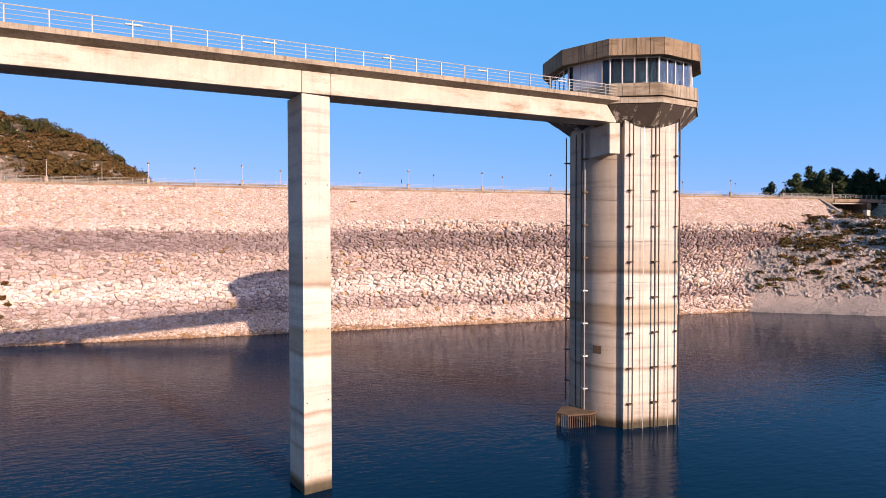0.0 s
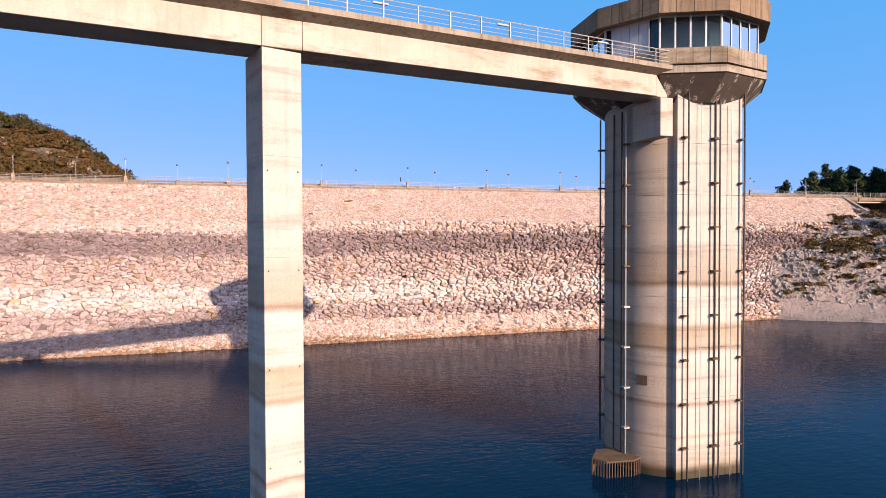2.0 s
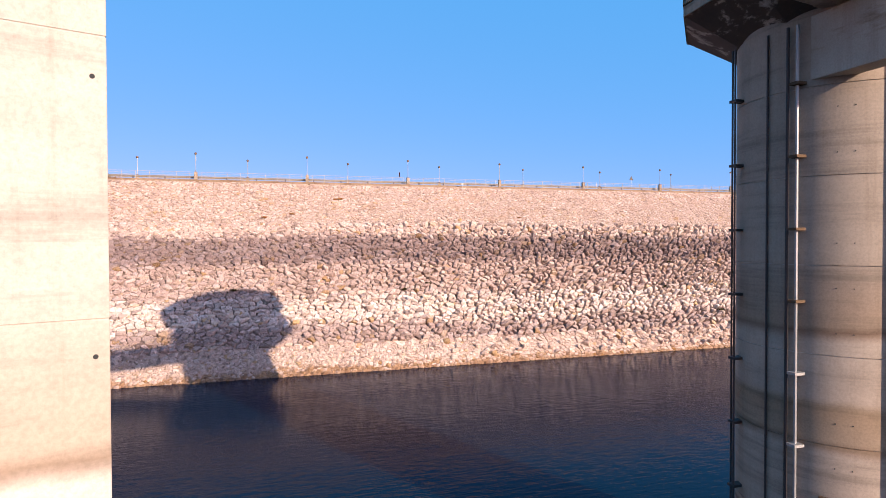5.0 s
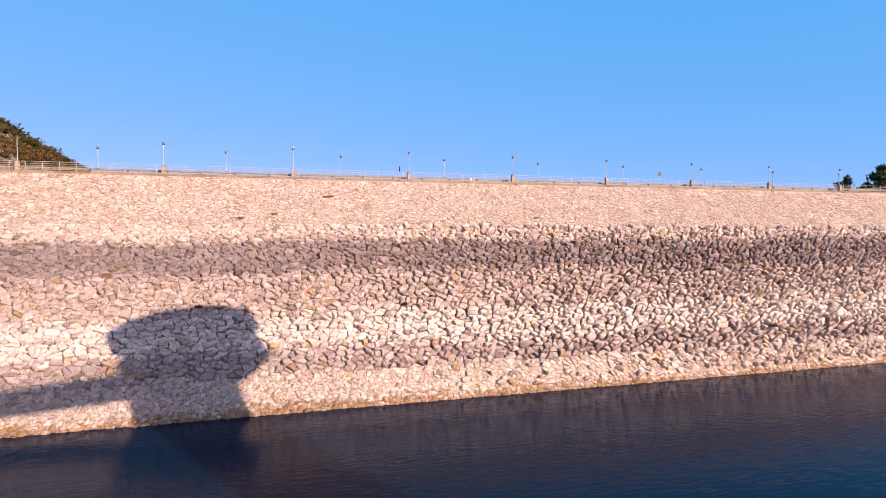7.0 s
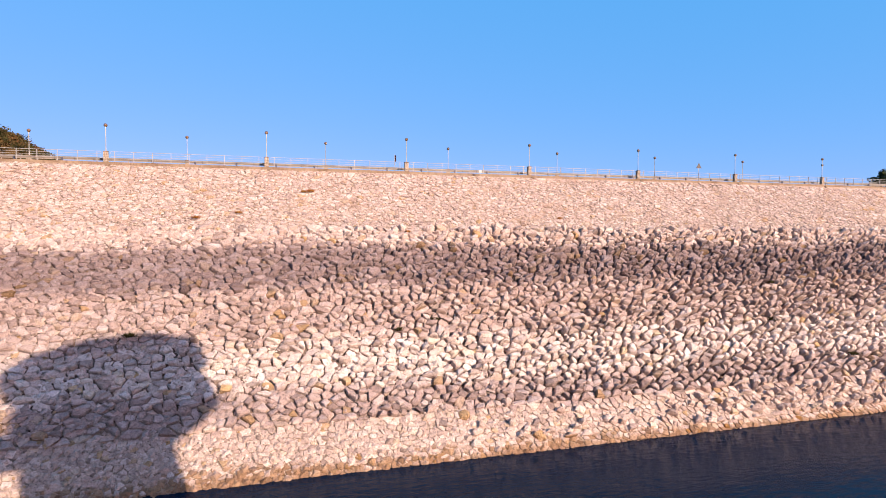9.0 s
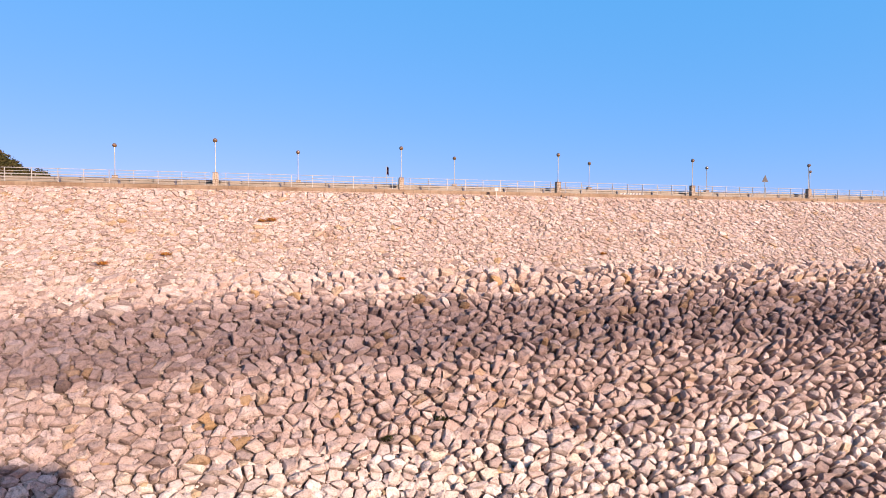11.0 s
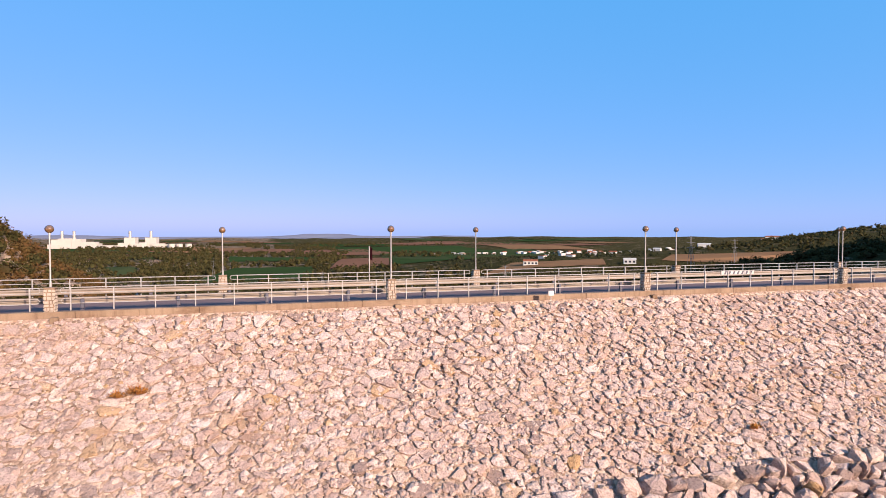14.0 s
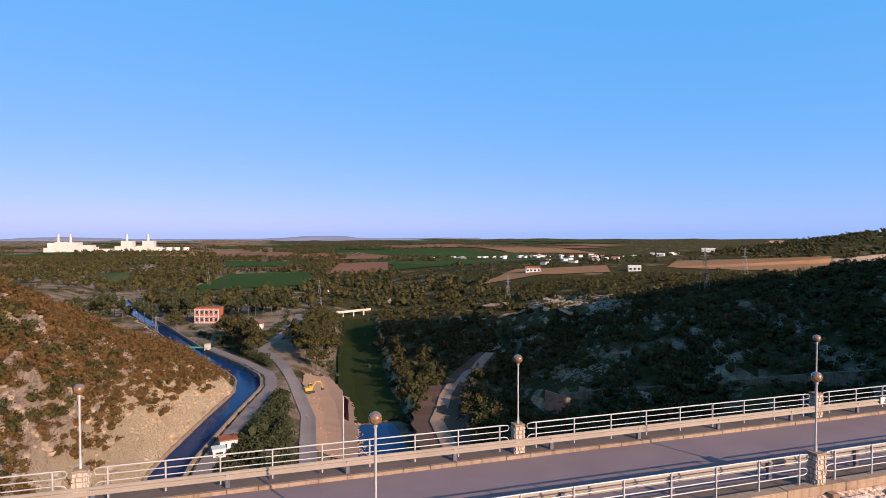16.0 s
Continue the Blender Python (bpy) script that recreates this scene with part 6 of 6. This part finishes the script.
def house(name, label, x, y, w, d, h, rz, wall, roof, rise, cols=0, floors=1, group="", z=None):
    t = thing(name, label, "building", group, at=(x, y, ground_z(x, y) - 0.3 if z is None else z), rz=rz)
    part("wall", boxed(-w / 2, w / 2, -d / 2, d / 2, -1.0, h), wall, t)
    if rise > 0:
        part("roof", gable(bmesh.new(), -w / 2, w / 2, -d / 2, d / 2, h, rise), roof, t)
    else:
        part("roof", boxed(-w / 2 - 0.2, w / 2 + 0.2, -d / 2 - 0.2, d / 2 + 0.2, h, h + 0.35), roof, t)
    for f in range(floors):
        for c in range(cols):
            cx = -w / 2 + w * (c + 0.5) / cols
            cz = h * (f + 0.55) / floors
            ww, hh = w / cols * 0.28, h / floors * 0.22
            win = part("window", boxed(cx - ww - 0.1, cx + ww + 0.1, -d / 2 - 0.06, -d / 2 + 0.05, cz - hh - 0.1, cz + hh + 0.1), FRAME, t)
            part("pane", boxed(cx - ww, cx + ww, -d / 2 - 0.09, -d / 2 - 0.03, cz - hh, cz + hh), DARK_GLASS_FAR, win)
    return t


red = house("brick_house", "two-storey red brick power house with white courses", -34.8, 386, 14.5, 10, 9.2, -14, RED_BRICK, RED_BRICK, 0, 5, 2)
for z in (0.3, 4.5, 8.9):
    part("string_course", boxed(-7.35, 7.35, -5.12, -4.9, z, z + 0.4), WHITE_WALL, red)
for i in range(6):
    part("pilaster", boxed(-7.3 + 2.9 * i, -7.0 + 2.9 * i, -5.1, -4.9, 0, 9.2), WHITE_WALL, red)
house("white_shed", "long low white building with a clay roof", -8.5, 350, 12, 7, 3.4, -8, WHITE_WALL, RED_ROOF, 1.0, 0)
house("gatekeeper_hut", "small white hut with a flat red roof", -11.6, 146.5, 4.2, 4.2, 3.3, 10, WHITE_WALL, RED_ROOF, 0, 2)
house("pump_hut", "small white annex beside the hut", -13.6, 142.6, 3.0, 2.8, 2.2, 10, WHITE_WALL, WHITE_WALL, 0, 1)
house("white_farmhouse", "white farmhouse with a red roof among fields", 263, 540, 15, 8, 4.5, -20, WHITE_WALL, RED_ROOF, 1.8, 4)
house("white_farmhouse", "white farmhouse among trees", 352, 494, 12, 8, 4.5, -30, WHITE_WALL, WHITE_WALL, 1.6, 3)
house("white_farmhouse", "white barn on the slope", 668, 755, 20, 12, 5, -35, WHITE_WALL, WHITE_WALL, 2, 0)
house("white_farmhouse", "white villa below the ridge", 850, 800, 22, 12, 6, -40, WHITE_WALL, RED_ROOF, 2, 0)
house("ruined_hut", "little ruined pink hut by the lane", 55, 560, 7, 6, 4, 0, WHITE_WALL, RED_ROOF, 0, 0)
vr = random.Random(17)
for i in range(44):
    x = vr.gauss(560, 75)
    y = 1180 + (x - 560) * -0.6 + vr.gauss(0, 70)
    house("village_house", "small white village house with a clay roof", x, y, vr.uniform(5, 12), vr.uniform(6, 9), vr.uniform(3, 5), vr.uniform(-40, 40), WHITE_WALL, vr.choice((RED_ROOF, WHITE_WALL)), vr.choice((0, 2)), 0, group="village")
for i in range(22):
    d = vr.uniform(700, 1500)
    b = radians(vr.uniform(24, 46))
    house("hamlet_house", "scattered white house on the ridge", d * math.sin(b), d * math.cos(b), vr.uniform(5, 11), vr.uniform(5, 8), vr.uniform(2.6, 4), vr.uniform(-60, 20), WHITE_WALL, vr.choice((RED_ROOF, WHITE_WALL)), vr.choice((0, 1.8)), 0, group="hamlet")


def power_station():
    t = thing("power_station", "white power station with four tall banded chimneys", "power station", at=(0, 0, -21))
    u = Vector((0.985, -0.17, 0))

    def blockat(name, px, dist, w, d, h, mat, z0=0.0):
        """px: metres along the station's front."""
        c = Vector((-578, 1905, 0)) + u * (px * 0.80 + 30)
        m = pose(c.x, c.y + dist, 0, 0, 0, -9.8)
        bm = boxed(-w / 2, w / 2, 0, d, z0 - 3, h)
        bm.transform(m)
        return part(name, bm, mat, t)

    for px, w, h in ((-24, 22, 26), (8, 34, 29), (46, 26, 27), (82, 40, 19), (106, 18, 14)):
        blockat("turbine_hall", px, 0, w, 30, h, STATION)
    for px, h in ((225, 31), (297, 31)):
        blockat("boiler_house", px, 0, 30, 26, h, STATION)
        blockat("turbine_hall", px + 24, -10, 30, 24, 14, STATION)
    for px, w, h in ((170, 60, 9), (205, 30, 16), (272, 22, 17), (346, 40, 11), (385, 26, 12), (-30, 30, 12)):
        blockat("low_hall", px, -5, w, 20, h, STATION)
    for px in (-4, 36, 225, 297):
        c = Vector((-578, 1913, 0)) + u * (px * 0.80 + 30)
        bm = bmesh.new()
        tube(bm, [(c.x, c.y, 15), (c.x, c.y, 50)], 3.4, 12)
        st = part("chimney", bm, STATION, t)
        for z in (36, 42, 48):
            bm = bmesh.new()
            tube(bm, [(c.x, c.y, z), (c.x, c.y, z + 1.6)], 4.4, 12)
            part("platform", bm, GALV, st)
    for px in (372, 398, 430):
        c = Vector((-578, 1890, 0)) + u * (px * 0.80 + 30)
        bm = bmesh.new()
        tube(bm, [(c.x, c.y, -2), (c.x, c.y, 13)], 9, 16)
        part("tank", bm, STATION, t)


power_station()


def river_bridge():
    t = thing("river_bridge", "low pale concrete bridge over the sedge river", "bridge", at=(62, 431, -28.5), rz=24)
    part("deck", boxed(-15, 15, -2.5, 2.5, 0, 0.8), CONCRETE, t)
    part("parapet", boxed(-15, 15, -2.6, -2.4, 0.8, 1.7), CONCRETE, t)
    for x in (-9, 0, 9):
        part("pier", boxed(x - 0.5, x + 0.5, -2, 2, -7, 0), CONCRETE, t)


river_bridge()


def excavator():
    t = thing("excavator", "yellow tracked excavator with its arm lowered", "excavator", at=(13.5, 208, ground_z(13.5, 208) + 0.5), rz=20)
    for y in (-1.1, 1.1):
        part("track", boxed(-1.8, 1.8, y - 0.3, y + 0.3, 0, 0.9, bevel=0.2), BLACK, t)
    part("body", boxed(-2.0, 1.0, -1.2, 1.2, 1.0, 2.2, bevel=0.12), YELLOW, t)
    cab = part("cab", boxed(0.1, 1.3, 0.2, 1.2, 2.2, 3.4, bevel=0.08), YELLOW, t)
    part("window", boxed(0.2, 1.33, 0.18, 1.1, 2.5, 3.2), DARK_GLASS_FAR, cab)
    bm = bmesh.new()
    tube(bm, [(0.9, -0.4, 1.8), (2.6, -0.4, 3.9), (4.4, -0.4, 3.6)], 0.25, 6)
    part("boom", bm, YELLOW, t)
    bm = bmesh.new()
    tube(bm, [(4.4, -0.4, 3.7), (5.3, -0.4, 1.2)], 0.2, 6)
    part("stick", bm, YELLOW, t)
    part("bucket", boxed(4.8, 5.7, -0.9, 0.1, 0.3, 1.2, bevel=0.15), DARK_STEEL, t)


excavator()


def canal_works():
    t = thing("canal_footbridge", "green steel beam footbridge over the canal", "footbridge", at=(canal_x(292), 292, -25.2), rz=-20)
    part("beam", boxed(-7, 6, -0.3, 0.3, 0.6, 1.2), GREEN_PAINT, t)
    part("anchor_block", boxed(6, 8, -1.5, 1.5, -0.5, 2.6, bevel=0.05), CONCRETE, t)
    g = thing("canal_gate", "blue and white canal gate house", "gate", at=(canal_x(448), 448, -25.4), rz=30)
    part("gate_beam", boxed(-7, 7, -0.6, 0.6, 1.5, 2.4), BLUE_PAINT, g)
    part("gate_house", boxed(-7, -3, -2, 2, 0, 4), WHITE_WALL, g)
    for x in (-5, 0, 5):
        part("post", boxed(x - 0.3, x + 0.3, -0.5, 0.5, -1, 3.2), WHITE_WALL, g)


canal_works()


def spill_wall():
    bm = bmesh.new()
    pts = [(90, 152), (100, 141), (114, 124), (127, 103), (137, 86)]
    for (xa, ya), (xb, yb) in zip(pts, pts[1:]):
        za, zb = ground_z(xa, ya), ground_z(xb, yb)
        v = [bm.verts.new(p) for p in ((xa, ya, za - 2), (xb, yb, zb - 2), (xb + 0.5, yb + 0.4, zb - 2), (xa + 0.5, ya + 0.4, za - 2), (xa, ya, za + 1.5), (xb, yb, zb + 1.5), (xb + 0.5, yb + 0.4, zb + 1.5), (xa + 0.5, ya + 0.4, za + 1.5))]
        for q in ((0, 1, 5, 4), (2, 3, 7, 6), (4, 5, 6, 7), (1, 2, 6, 5), (3, 0, 4, 7)):
            bm.faces.new([v[i] for i in q])
    bmesh.ops.recalc_face_normals(bm, faces=bm.faces)
    solo("spillway_wall", bm, CONCRETE_OLD, "long stained concrete wall of the spillway channel", "wall", kind="structure")


spill_wall()


def training_wall(label, corners, thick):
    """An upright concrete wall between four face corners, given some thickness behind."""
    bm = bmesh.new()
    a = [bm.verts.new(c) for c in corners]
    b = [bm.verts.new((c[0] + thick * 0.35, c[1] + thick, c[2])) for c in corners]
    bm.faces.new(a)
    bm.faces.new(b[::-1])
    for i in range(4):
        bm.faces.new((a[i], b[i], b[(i + 1) % 4], a[(i + 1) % 4]))
    bmesh.ops.recalc_face_normals(bm, faces=bm.faces)
    solo("training_wall", bm, CONCRETE_OLD, label, "wall", kind="structure")


training_wall("sloping dark concrete training wall of the spillway", [(77, 143, -27), (84.6, 143.8, -26.5), (86.7, 145, -20), (78.2, 145, -16.8)], 0.9)
training_wall("grey concrete wing wall above the spillway channel", [(93.2, 152, -24), (97.4, 141, -23), (97.6, 141, -19), (93.9, 152.4, -18.6)], 0.7)


def pylon(x, y, h):
    t = thing("power_pylon", "thin grey lattice power pylon", "pylon", "power pylons", at=(x, y, ground_z(x, y)))
    b = h * 0.09
    for sx, sy in ((-1, -1), (1, -1), (1, 1), (-1, 1)):
        bm = bmesh.new()
        tube(bm, [(sx * b, sy * b, -0.5), (sx * 0.3, sy * 0.3, h * 0.75), (sx * 0.15, sy * 0.15, h)], 0.09, 4)
        part("leg", bm, PYLON, t)
    n = 8
    for i in range(n):
        z0, z1 = h * 0.75 * i / n, h * 0.75 * (i + 1) / n
        w0, w1 = b + (0.3 - b) * i / n, b + (0.3 - b) * (i + 1) / n
        for sx in (-1, 1):
            bm = bmesh.new()
            tube(bm, [(-sx * w0, -w0, z0), (sx * w1, -w1, z1)], 0.05, 3)
            part("brace", bm, PYLON, t)
    for z in (0.72, 0.84, 0.95):
        bm = bmesh.new()
        tube(bm, [(-h * 0.12, 0, h * z), (h * 0.12, 0, h * z)], 0.09, 4)
        part("cross_arm", bm, PYLON, t)


for x, y, h in ((172, 392, 18), (-52, 300, 16), (196, 215, 20), (36, 400, 14), (46, 520, 16), (330, 330, 22), (-60, 700, 20)):
    pylon(x, y, h)


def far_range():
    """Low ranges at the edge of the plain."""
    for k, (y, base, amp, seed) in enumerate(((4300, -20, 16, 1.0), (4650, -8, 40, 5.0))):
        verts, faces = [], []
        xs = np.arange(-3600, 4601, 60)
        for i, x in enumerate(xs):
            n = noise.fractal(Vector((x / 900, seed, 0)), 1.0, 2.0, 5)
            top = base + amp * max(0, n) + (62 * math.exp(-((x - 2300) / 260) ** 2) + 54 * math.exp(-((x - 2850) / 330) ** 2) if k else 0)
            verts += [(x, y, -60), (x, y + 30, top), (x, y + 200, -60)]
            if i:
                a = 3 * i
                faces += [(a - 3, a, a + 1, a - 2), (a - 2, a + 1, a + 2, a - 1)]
        solo("backdrop_hills", mesh_np("backdrop_hills", verts, faces, FAR_HILL, True), FAR_HILL, "low hills at the horizon, coloured haze blue", "hills", kind="structure")


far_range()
